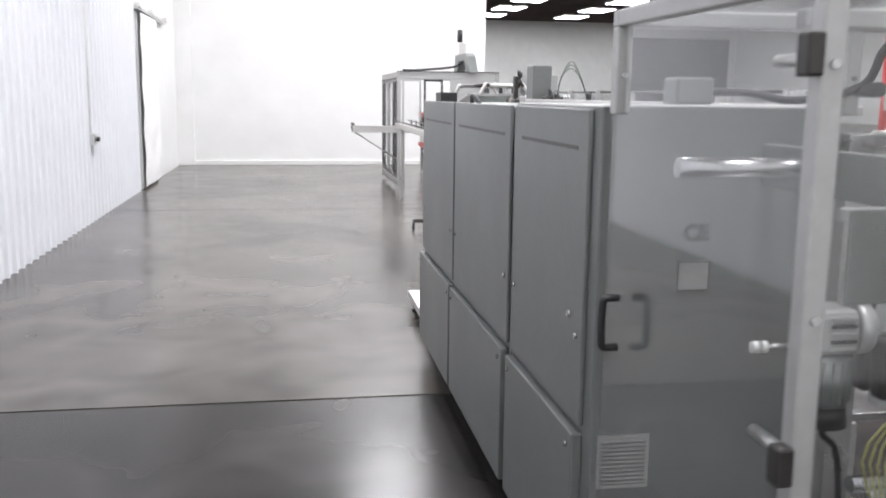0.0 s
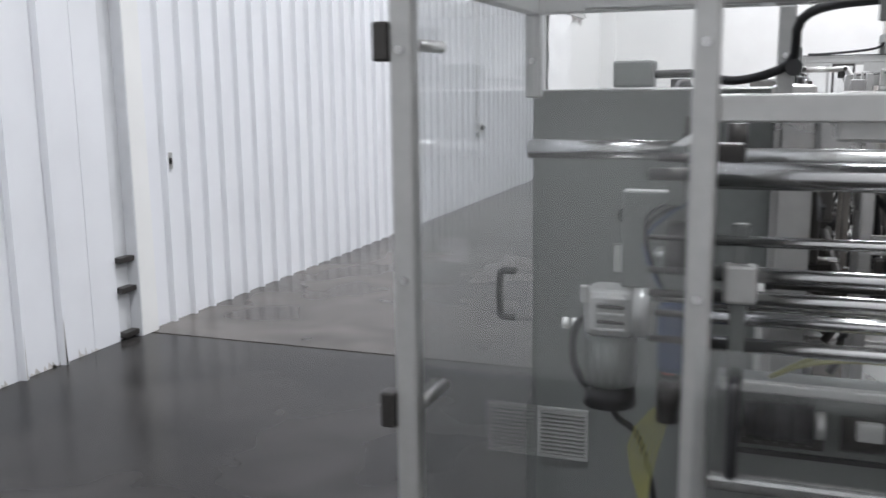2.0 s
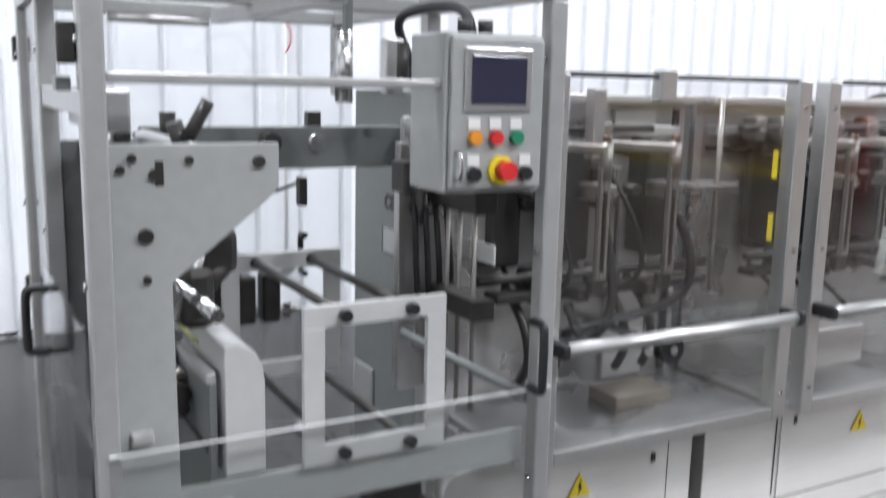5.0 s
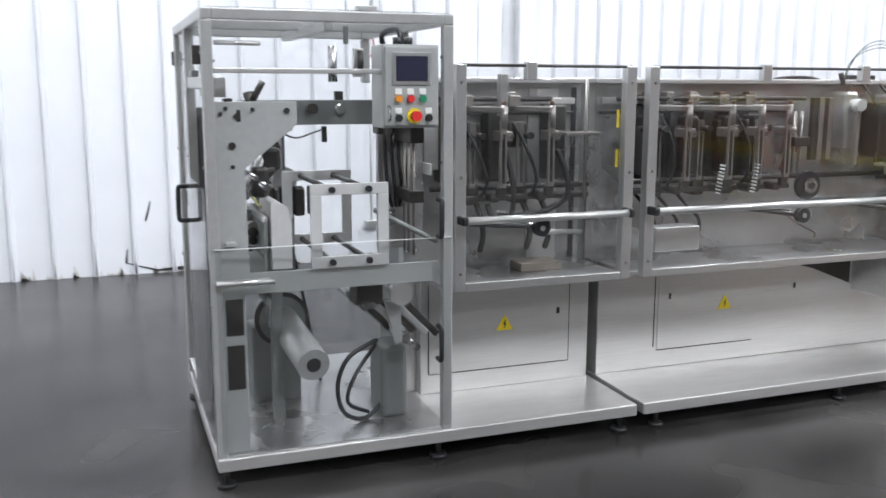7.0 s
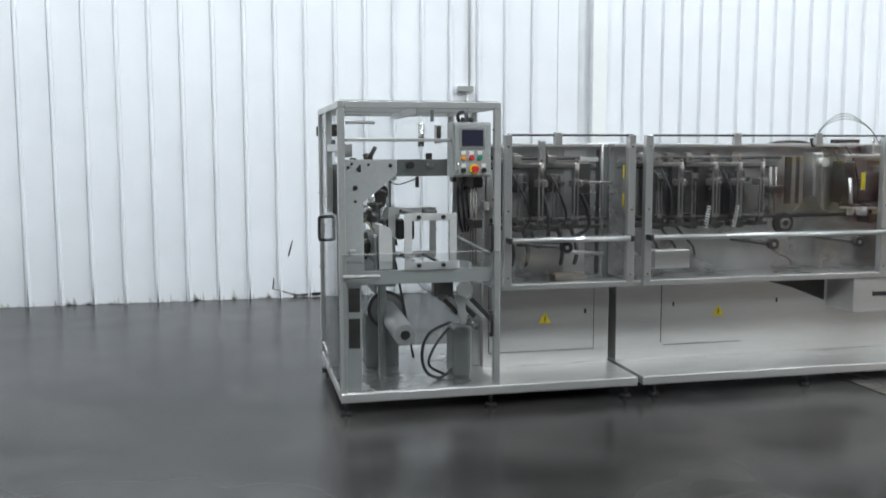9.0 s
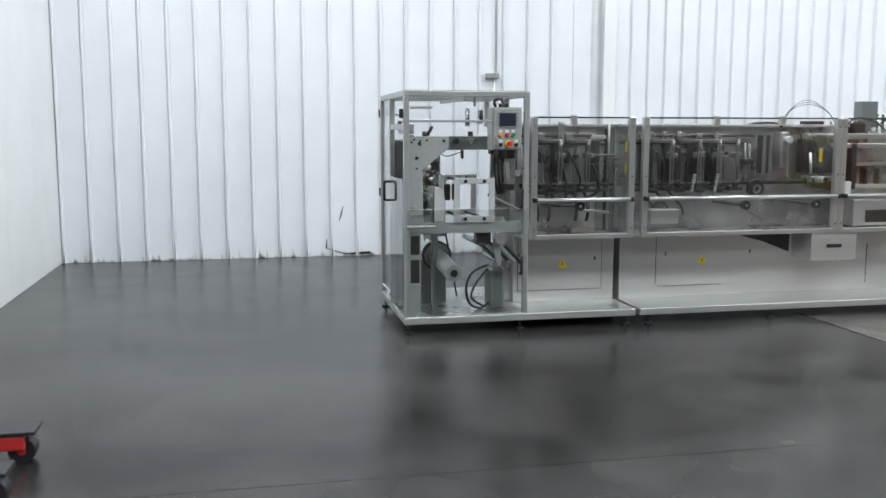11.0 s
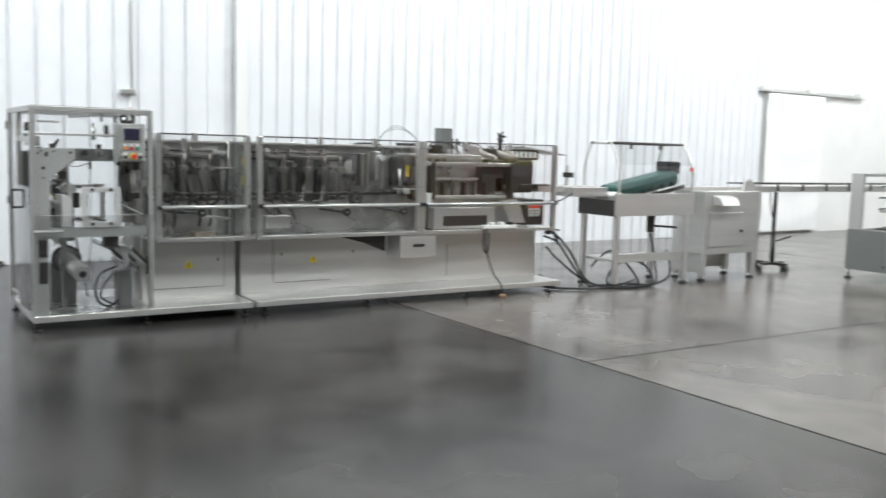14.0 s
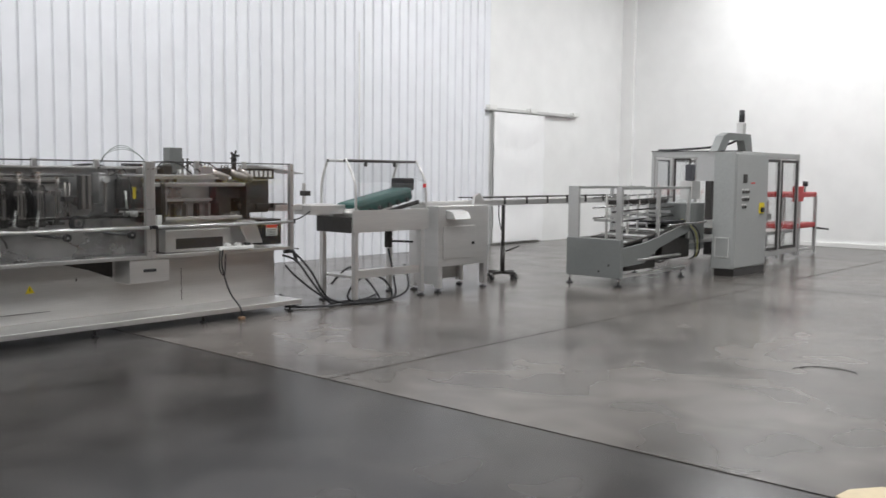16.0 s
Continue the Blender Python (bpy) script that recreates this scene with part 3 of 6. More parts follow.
part("motor", b_cyl((1.38, 1.47, 1.01), (1.5, 1.47, 1.01), 0.036), M_BLACK, st, "black splice motor")
part("motor_cap", b_cyl((1.5, 1.47, 1.01), (1.52, 1.47, 1.01), 0.026), M_ALU, st)
part("motor_foot", b_box(1.37, 1.52, 1.478, 1.5, 0.955, 0.985, 0.004), M_DARK, st)
for x in (1.40, 1.43, 1.46, 1.49):
    part("fin", b_cyl((x, 1.47, 1.01), (x + 0.008, 1.47, 1.01), 0.041, 20), M_BLACK, st)
part("clutch", b_cyl((1.545, 1.468, 1.0), (1.63, 1.468, 1.0), 0.032, 18), M_DARK, st, "dark clutch housing")
part("clutch_plate", b_box(1.57, 1.615, 1.43, 1.45, 1.0, 1.035, 0.004), M_PAINT_L, st)
part("valve", b_cyl((1.71, 1.468, 1.012), (1.77, 1.468, 1.012), 0.024, 14), M_JAW, st)
part("valve", b_cyl((1.74, 1.462, 0.965), (1.8, 1.462, 0.965), 0.018, 12), M_DARK, st)
part("valve", b_cyl((1.785, 1.462, 1.0), (1.815, 1.462, 1.0), 0.02, 12), M_DARK, st)
part("top_lip", b_box(1.33, 1.94, 1.478, 1.5, 1.058, 1.078, 0.004), M_PAINT_L, st)
part("latch_post", b_box(1.64, 1.69, 1.452, 1.482, 0.985, 1.075, 0.005), M_PAINT, st)
for k in range(6):
    part("stud", b_cyl((1.668, 1.468 - 0.002 * (k % 2), 0.9 + 0.03 * k), (1.668, 1.468, 0.918 + 0.03 * k), 0.016 if k % 2 else 0.011, 12), M_CHROME if k % 2 else M_DARK, st)
P_box(ma, "table_leg", 1.62, 1.66, 1.55, 1.6, 0.136, 0.72, M_PAINT)
P_box(ma, "table_arm", 1.7, 1.99, 1.33, 1.37, 0.975, 0.995, M_PAINT_L)
for k in range(2):
    P_tube(ma, "air_hose", [(1.42, 1.55, 1.07), (1.5, 1.5, 1.12 + 0.01 * k), (1.62, 1.48, 1.135 + 0.012 * k), (1.74, 1.5, 1.1), (1.78, 1.54, 1.07)], 0.0045, M_HOSE, "yellow-green air hose")
# gear motor hanging behind
gm = P_box(ma, "gearbox", 1.028, 1.135, 1.66, 1.77, 1.09, 1.195, M_PAINT_L, "grey cast gearbox", 0.018)
for k in range(5):
    part("fin", b_box(1.06, 1.12, 1.652, 1.66, 1.106 + k * 0.017, 1.114 + k * 0.017, 0.002), M_DARK if k % 2 else M_PAINT_L, gm)
part("lug", b_box(1.022, 1.042, 1.656, 1.67, 1.165, 1.205, 0.004), M_PAINT_L, gm)
part("motor", b_cyl((1.082, 1.715, 0.975), (1.082, 1.715, 1.09), 0.058, 24), M_PAINT, gm, "grey electric motor body")
for k in range(8):
    a_ = math.radians(200 + 20 * k)
    part("rib", b_box(1.082 + 0.059 * math.cos(a_) - 0.002, 1.082 + 0.059 * math.cos(a_) + 0.002, 1.715 + 0.059 * math.sin(a_) - 0.003, 1.715 + 0.059 * math.sin(a_) + 0.003, 0.985, 1.08, 0), M_PAINT, gm)
part("motor_cap", b_cyl((1.082, 1.715, 0.925), (1.082, 1.715, 0.975), 0.06, 24, 0.054), M_BLACK, gm, "black motor fan cap")
part("flange", b_cyl((1.135, 1.715, 1.145), (1.17, 1.715, 1.145), 0.06, 20), M_PAINT_L, gm)
P_box(ma, "gearbox_bracket", 1.105, 1.262, 1.69, 1.702, 1.2, 1.41, M_PAINT, "grey bracket plate", 0.004)
P_box(ma, "bracket_arm", 1.105, 1.275, 1.702, 1.74, 1.38, 1.41, M_PAINT_L)
kb = P_cyl(ma, "lock_rod", (0.985, 1.8, 1.08), (1.07, 1.8, 1.08), 0.006, M_CHROME)
for x0, x1 in ((0.955, 0.968), (0.977, 0.99)):
    part("knob", b_cyl((x0, 1.8, 1.08), (x1, 1.8, 1.08), 0.014, 12), M_WHITE, kb, "small white clamping knob")
P_tube(ma, "motor_cable", [(1.03, 1.69, 1.13), (1.008, 1.68, 1.1), (1.004, 1.69, 1.02), (1.03, 1.7, 0.965)], 0.009, M_RUBBER)
P_tube(ma, "motor_cable", [(1.085, 1.71, 0.93), (1.1, 1.72, 0.89), (1.15, 1.74, 0.83), (1.19, 1.78, 0.6), (1.2, 1.86, 0.145)], 0.008, M_RUBBER)
P_box(ma, "valve_body", 1.205, 1.24, 1.585, 1.62, 1.04, 1.12, M_RED, "dull red valve body", 0.012)
P_cyl(ma, "valve_neck", (1.222, 1.6, 1.12), (1.222, 1.6, 1.18), 0.01, M_CHROME)
P_cyl(ma, "air_bowl", (1.222, 1.6, 0.94), (1.222, 1.6, 1.03), 0.024, M_DARK, "dark air filter bowl")
for k in range(3):
    P_tube(ma, "air_line", [(1.235, 1.6, 1.18 + 0.02 * k), (1.2, 1.56 + 0.01 * k, 1.24), (1.17, 1.58, 1.33 + 0.02 * k), (1.25, 1.66, 1.4)], 0.004, M_RUBBER if k else M_BLUE)
for k in range(6):
    P_tube(ma, "wire_loop", [(1.24, 1.62, 1.0), (1.2 - 0.012 * k, 1.58 + 0.01 * k, 0.86), (1.19 + 0.008 * k, 1.57, 0.74 - 0.02 * k), (1.23 + 0.012 * k, 1.58, 0.68), (1.26, 1.6 + 0.01 * k, 0.78), (1.25, 1.61, 0.9)], 0.003, M_HOSE, "yellow-green earth wire")
for k in range(4):
    P_box(ma, "regulator", 1.2, 1.27, 1.6 + 0.07 * k, 1.65 + 0.07 * k, 0.98, 1.12, M_DARK, "dark air regulator", 0.012)
P_box(ma, "motor_box", 1.18, 1.27, 1.58, 1.66, 1.2, 1.3, M_PAINT, "grey motor terminal box", 0.01)
P_cyl(ma, "drive_disc", (1.21, 1.62, 1.3), (1.27, 1.62, 1.3), 0.06, M_DARK, "dark drive disc", 24)
P_box(ma, "air_unit", 1.2, 1.26, 1.56, 1.63, 1.05, 1.2, M_BLUE, "blue air filter unit", 0.015)
# unwind spindle and reel core
P_box(ma, "spindle_pedestal", 1.25, 1.42, 1.5, 1.72, 0.136, 0.5, M_PAINT, "grey spindle pedestal", 0.01)
P_cyl(ma, "reel_flange", (1.42, 1.635, 0.535), (1.44, 1.635, 0.535), 0.125, M_DARK, "dark round reel flange", 32)
P_cyl(ma, "reel_hub", (1.3, 1.635, 0.535), (1.45, 1.635, 0.535), 0.105, M_PAINT, "", 28)
sp = P_cyl(ma, "spindle", (1.44, 1.637, 0.53), (1.95, 1.667, 0.462), 0.068, M_PAINT_L, "pale tubular reel spindle", 28)
part("bore", b_cyl((1.944, 1.667, 0.463), (1.953, 1.668, 0.462), 0.03, 20), M_BLACK, sp)
# column windows are not cut: dark plates stand for their shaded inside
for z0, z1 in ((0.62, 0.765), (0.4, 0.58)):
    P_box(ma, "column_window", 1.967, 1.9705, 1.322, 1.39, z0, z1, M_DARK, "dark plate for the shaded inside of a column window", 0)
# dancer levers low down
for k in range(5):
    y = 1.85 + 0.055 * k
    P_box(ma, "dancer_lever", 1.84 + 0.015 * (k % 2), 1.86 + 0.015 * (k % 2), y, y + 0.2, 0.62 - 0.012 * k, 0.65 - 0.012 * k, M_PAINT_L if k % 2 else M_DARK, "", 0.006, Euler((radians(-46), 0, 0)))
for k in range(3):
    P_cyl(ma, "dancer_roller", (1.45, 1.93 + 0.1 * k, 0.68 - 0.1 * k), (1.9, 1.93 + 0.1 * k, 0.68 - 0.1 * k), 0.016, M_CHROME)
P_box(ma, "lever_block", 1.8, 1.9, 1.86, 1.98, 0.68, 0.775, M_DARK, "", 0.01)
P_cyl(ma, "pivot_disc", (1.92, 2.04, 0.735), (1.972, 2.04, 0.735), 0.048, M_STEEL, "", 24)
P_cyl(ma, "dancer_roller", (1.3, 2.08, 0.52), (1.9, 2.08, 0.52), 0.022, M_CHROME)
P_cyl(ma, "dancer_roller", (1.3, 1.9, 0.68), (1.9, 1.9, 0.68), 0.022, M_CHROME)
P_poly(ma, "lever_plate", [(1.98, 0.7), (2.05, 0.68), (2.06, 0.52), (2.03, 0.5)], "x", 1.9, 1.915, M_PAINT_L)
P_box(ma, "drive_box", 1.6, 1.8, 2.0, 2.12, 0.14, 0.46, M_PAINT, "grey drive housing", 0.02)
P_tube(ma, "black_hose", [(1.8, 1.98, 0.5), (1.85, 1.84, 0.45), (1.85, 1.79, 0.33), (1.83, 1.82, 0.2), (1.8, 1.92, 0.15), (1.75, 2.02, 0.2)], 0.01, M_RUBBER)
P_tube(ma, "black_hose", [(1.7, 2.0, 0.45), (1.8, 1.88, 0.35), (1.82, 1.84, 0.24), (1.75, 1.95, 0.16)], 0.009, M_RUBBER)
# square film frames with spacer rods
for x in (1.4, 1.99):
    fr = part("square_frame", b_frame("x", x - 0.014, x, 1.66, 1.98, 0.87, 1.205, 0.045), M_FRAME, ma, "pale square film frame")
    for y in (1.745, 1.895):
        for z in (0.893, 1.182):
            part("knob", b_cyl((x, y, z), (x + 0.018, y, z), 0.013, 14), M_BLACK, fr)
for y, z in ((1.745, 1.182), (1.895, 1.182), (1.745, 0.893), (1.895, 0.893)):
    P_cyl(ma, "spacer_rod", (1.386, y, z), (1.99, y, z), 0.011, M_DARK)
P_cyl(ma, "diagonal_rod", (1.75, 1.99, 1.06), (1.98, 2.19, 0.95), 0.011, M_PAINT)
P_poly(ma, "roller_cover", [(1.51, 0.87), (1.59, 0.87), (1.59, 1.06), (1.585, 1.09), (1.57, 1.12), (1.54, 1.135), (1.51, 1.135)], "x", 1.68, 1.96, M_FRAME, "rounded pale roller cover")
P_cyl(ma, "sensor_head", (1.8, 1.48, 1.2), (1.8, 1.56, 1.28), 0.03, M_DARK)
P_box(ma, "sensor_body", 1.76, 1.84, 1.46, 1.53, 1.14, 1.27, M_DARK, "dark stained sensor block", 0.02)
P_cyl(ma, "sensor_barrel", (1.8, 1.44, 1.16), (1.8, 1.53, 1.33), 0.028, M_PLATE, "", 16)
P_box(ma, "sensor_mount", 1.75, 1.83, 1.5, 1.58, 1.25, 1.34, M_DARK, "", 0.015)
P_cyl(ma, "sensor_stub", (1.9, 1.44, 1.56), (1.9, 1.46, 1.5), 0.016, M_DARK)
P_cyl(ma, "small_knob", (1.92, 1.46, 1.53), (1.92, 1.5, 1.6), 0.013, M_DARK)
P_tube(ma, "thin_wire", [(1.5, 1.62, 1.4), (1.5, 1.7, 1.36), (1.5, 1.78, 1.38), (1.5, 1.84, 1.4)], 0.004, M_RUBBER)
P_box(ma, "sensor_bracket", 1.5, 1.53, 1.82, 1.84, 1.34, 1.41, M_DARK)
# vertical film column behind the operator panel
P_box(ma, "film_column", 1.42, 1.5, 2.2, 2.29, 0.14, 1.55, M_PLATE, "stained steel film column")
P_box(ma, "film_column", 1.6, 1.63, 2.04, 2.25, 0.87, 1.5, M_PLATE)
for x in (1.7, 1.76, 1.83):
    P_cyl(ma, "guide_rod", (x, 2.14, 0.87), (x, 2.14, 1.45), 0.006, M_JAW)
P_box(ma, "rod_block", 1.66, 1.88, 2.11, 2.17, 1.1, 1.15, M_DARK)
P_box(ma, "rod_block", 1.66, 1.88, 2.11, 2.17, 1.35, 1.42, M_DARK)
P_box(ma, "carriage", 1.5, 1.62, 2.1, 2.24, 1.42, 1.56, M_PLATE, "stained steel carriage", 0.01)
for k in range(3):
    P_box(ma, "carriage_clamp", 1.62, 1.7, 2.02 + 0.06 * k, 2.05 + 0.06 * k, 1.38 + 0.04 * k, 1.46 + 0.04 * k, M_DARK if k != 1 else M_JAW, "", 0.008)
P_cyl(ma, "carriage_screw", (1.66, 2.08, 1.3), (1.66, 2.08, 1.56), 0.01, M_JAW)
for k in range(4):
    P_tube(ma, "carriage_hose", [(1.58, 2.1 + 0.03 * k, 1.42), (1.68, 2.06 + 0.03 * k, 1.3), (1.66, 2.08 + 0.03 * k, 1.12), (1.58, 2.14, 1.0)], 0.008, M_RUBBER)
for k in range(4):
    P_cyl(ma, "fitting", (1.51 + 0.03 * k, 2.16, 1.56), (1.51 + 0.03 * k, 2.16, 1.6), 0.011, M_BRASS)
# operator panel
hm = P_box(ma, "operator_panel", 1.86, 2.015, 1.95, 2.185, 1.42, 1.745, M_SHEET, "grey operator panel box with screen and buttons", 0.006)
part("panel_door", b_box(2.017, 2.03, 1.957, 2.178, 1.43, 1.736, 0.005), M_SHEET, hm)
part("bezel", b_box(2.03, 2.036, 1.985, 2.145, 1.588, 1.715, 0.004), M_ALU, hm)
part("screen", b_box(2.036, 2.039, 2.0, 2.13, 1.603, 1.7, 0.001), M_SCREEN, hm, "dark touch screen")
for y, z, m in ((2.01, 1.535, M_ORANGE), (2.06, 1.535, M_REDP), (2.11, 1.535, M_GREENP), (2.01, 1.46, M_BLACK), (2.135, 1.46, M_BLACK)):
    bt = part("button", b_cyl((2.03, y, z), (2.046, y, z), 0.014, 16), m, hm)
    part("tag", b_box(2.03, 2.034, y - 0.014, y + 0.014, z + 0.017, z + 0.04, 0.001), M_WHITE, hm)
part("stop_ring", b_cyl((2.03, 2.075, 1.468), (2.04, 2.075, 1.468), 0.03, 24), M_YELLOW, hm, "yellow emergency stop ring")
part("stop_button", b_cyl((2.04, 2.078, 1.468), (2.066, 2.078, 1.468), 0.02, 20), M_REDP, hm, "red emergency stop button")
part("lock_handle", b_tube([(2.03, 1.97, 1.45), (2.05, 1.97, 1.455), (2.05, 1.97, 1.5), (2.03, 1.97, 1.505)], 0.005), M_CHROME, hm)
for y in (2.03, 2.08):
    part("gland", b_cyl((1.95, y, 1.745), (1.95, y, 1.775), 0.016), M_BLACK, hm)
P_tube(ma, "conduit", [(1.93, 2.06, 1.74), (1.9, 2.06, 1.79), (1.78, 2.08, 1.815), (1.55, 2.1, 1.815), (1.45, 2.12, 1.78), (1.43, 2.18, 1.68), (1.3, 2.28, 1.64), (1.2, 2.36, 1.66), (1.08, 2.38, 1.66)], 0.012, M_RUBBER, "black corrugated conduit")
P_cyl(ma, "conduit_grip", (1.44, 2.12, 1.67), (1.44, 2.24, 1.67), 0.02, M_BLACK, "black conduit clamp")
P_box(ma, "connector_box", 0.97, 1.08, 2.33, 2.43, 1.625, 1.7, M_PAINT, "grey connector box", 0.008)
P_box(ma, "solenoid", 1.9, 1.93, 1.86, 1.9, 1.62, 1.73, M_ALU)
P_cyl(ma, "rail_clamp", (1.985, 1.87, 1.64), (1.985, 1.87, 1.72), 0.012, M_DARK)
P_box(ma, "fan_label", 1.6, 1.75, 2.245, 2.25, 1.2, 1.25, M_WHITE)
# electrical cabinet half of this section, with end face towards the guard box
cab = P_box(ma, "control_cabinet", 0.75, 1.4, 2.3, 3.265, 0.13, 1.62, M_PAINT, "grey painted control cabinet", 0.006)
ce = part("label_plate", b_box(0.985, 1.08, 2.297, 2.3, 1.105, 1.19, 0.0), M_PAINT_L, cab, "small rating plate")
part("plate_edge", b_frame("y", 2.295, 2.297, 0.985, 1.08, 1.105, 1.19, 0.003), M_DARK, ce)
vt = part("vent", b_frame("y", 2.292, 2.3, 0.77, 0.925, 0.525, 0.685, 0.012), M_PAINT_L, cab, "grey louvred vent")
for k in range(11):
    part("slat", b_box(0.782, 0.913, 2.29, 2.3, 0.54 + k * 0.0125, 0.5465 + k * 0.0125, 0.001), M_PAINT_L, vt)
part("latch", b_cyl((0.73, 2.5, 1.0), (0.75, 2.5, 1.0), 0.012), M_CHROME, cab)
txt = bpy.data.curves.new("ce_text", "FONT")
txt.body, txt.size, txt.extrude, txt.offset, txt.align_x = "CE", 0.062, 0.0008, 0.0032, "CENTER"
tob = new("ce_source", txt)
deps = bpy.context.evaluated_depsgraph_get()
tm = bpy.data.meshes.new_from_object(tob.evaluated_get(deps))
bpy.data.objects.remove(tob)
tm.materials.append(M_BLACK)
mk = new("ce_mark", tm)
mk.parent = cab
mk.matrix_local = Matrix.Translation(-ROOT[ma.name]) @ pose(1.035, 2.2975, 1.25, 90, 0, 0)
mk["label"] = "black CE mark"
part("mark_backing", b_box(0.99, 1.08, 2.2985, 2.3, 1.235, 1.305, 0), M_PAINT, cab)


def back_doors(parent, y0, y1):
    part("upper_door", b_box(0.735, 0.75, y0 + 0.01, y1 - 0.012, 0.69, 1.61, 0.005), M_PAINT, parent)
    part("slot", b_box(0.7338, 0.737, y0 + 0.1, y1 - 0.12, 1.492, 1.504, 0), M_DARK, parent)
    d = part("lower_door", b_box(0.715, 0.75, y0 + 0.012, y1 - 0.015, 0.12, 0.665, 0.005), M_PAINT, parent)
    for yy in (y0 + 0.06, y1 - 0.06):
        part("screw", b_cyl((0.708, yy, 0.62), (0.716, yy, 0.62), 0.009, 10), M_CHROME, d)
        part("screw", b_cyl((0.728, yy, 0.95), (0.736, yy, 0.95), 0.009, 10), M_CHROME, parent)


back_doors(cab, 2.36, 3.24)
P_box(ma, "rear_skirt", 0.78, 1.55, 2.3, 3.16, 0.02, 0.07, M_DARK)


# ---- bays shared by both sections ----
def base_front(parent, y0, y1, signs, seams):
    P_box(parent, "base_cabinet", 1.4, 1.56, y0, y1, 0.137, 0.70, M_STEEL, "stainless base cabinet", 0.004)
    for y in signs:
        s = P_poly(parent, "warning_sign", [(y - 0.045, 0.42), (y + 0.045, 0.42), (y, 0.498)], "x", 1.567, 1.57, M_YELLOW, "yellow triangular warning sign")
        part("bolt_symbol", b_poly([(y - 0.006, 0.43), (y + 0.008, 0.452), (y + 0.001, 0.455), (y + 0.006, 0.478), (y - 0.009, 0.452), (y - 0.001, 0.449)], "x", 1.57, 1.572, None, 0), M_BLACK, s)
    for y, za, zb in seams:
        P_box(parent, "seam", 1.5595, 1.5615, y - 0.003, y + 0.003, za, zb, M_DARK, "", 0)


def bay_guard(parent, y0, y1, brackets, bar=True):
    """A hinged clear guard in an aluminium frame over a work bay."""
    g = P_box(parent, "guard_panel", 1.862, 1.868, y0 + 0.02, y1 - 0.02, 0.74, 1.66, M_CLEAR, "clear hinged guard with bar handle", 0)
    for y in (y0, y1 - 0.05):
        p = part("post", b_box(1.83, 1.88, y, y + 0.05, 0.70, 1.675, 0.004), M_ALU, g)
        for z in (0.78, 1.2, 1.6):
            part("screw", b_cyl((1.879, y + 0.025, z), (1.884, y + 0.025, z), 0.007, 10), M_CHROME, g)
    part("bottom_rail", b_box(1.835, 1.878, y0 + 0.05, y1 - 0.05, 0.70, 0.738, 0.004), M_ALU, g)
    part("top_rod", b_cyl((1.865, y0 + 0.02, 1.672), (1.865, y1 - 0.02, 1.672), 0.007, 10), M_DARK, g)
    for y in brackets:
        part("rod_bracket", b_box(1.845, 1.885, y - 0.025, y + 0.025, 1.61, 1.69, 0.004), M_ALU, g)
    if bar:
        part("bar_handle", b_cyl((1.935, y0 + 0.03, 1.02), (1.935, y1 - 0.05, 1.02), 0.017, 16), M_ALU, g, "bright aluminium bar handle")
        for y in (y0 + 0.02, y1 - 0.045):
            part("bar_end", b_box(1.875, 1.955, y - 0.012, y + 0.014, 1.0, 1.04, 0.008), M_BLACK, g, "black bar end clamp")


def bay_body(parent, y0, y1):
    P_box(parent, "back_plate", 1.40, 1.42, y0, y1, 0.70, 1.6, M_PLATE, "stained stainless back plate", 0.003)
    P_box(parent, "top_cap", 1.39, 1.5, y0, y1, 1.6, 1.625, M_STEEL, "", 0.004)
    P_box(parent, "bay_floor", 1.42, 1.835, y0, y1, 0.70, 0.725, M_PLATE, "", 0.003)


def b_loop(x, y, z0, z1, w=0.034, bar=0.010):
    """A slotted jaw: two thin legs joined at top and bottom."""
    bm = b_box(x - 0.008, x + 0.008, y - w / 2, y - w / 2 + bar, z0, z1, 0.002)
    b_box(x - 0.008, x + 0.008, y + w / 2 - bar, y + w / 2, z0, z1, 0.002, bm)
    b_box(x - 0.009, x + 0.009, y - w / 2 + bar, y + w / 2 - bar, z0, z0 + 0.02, 0.002, bm)
    b_box(x - 0.009, x + 0.009, y - w / 2 + bar, y + w / 2 - bar, z1 - 0.06, z1, 0.002, bm)
    return bm


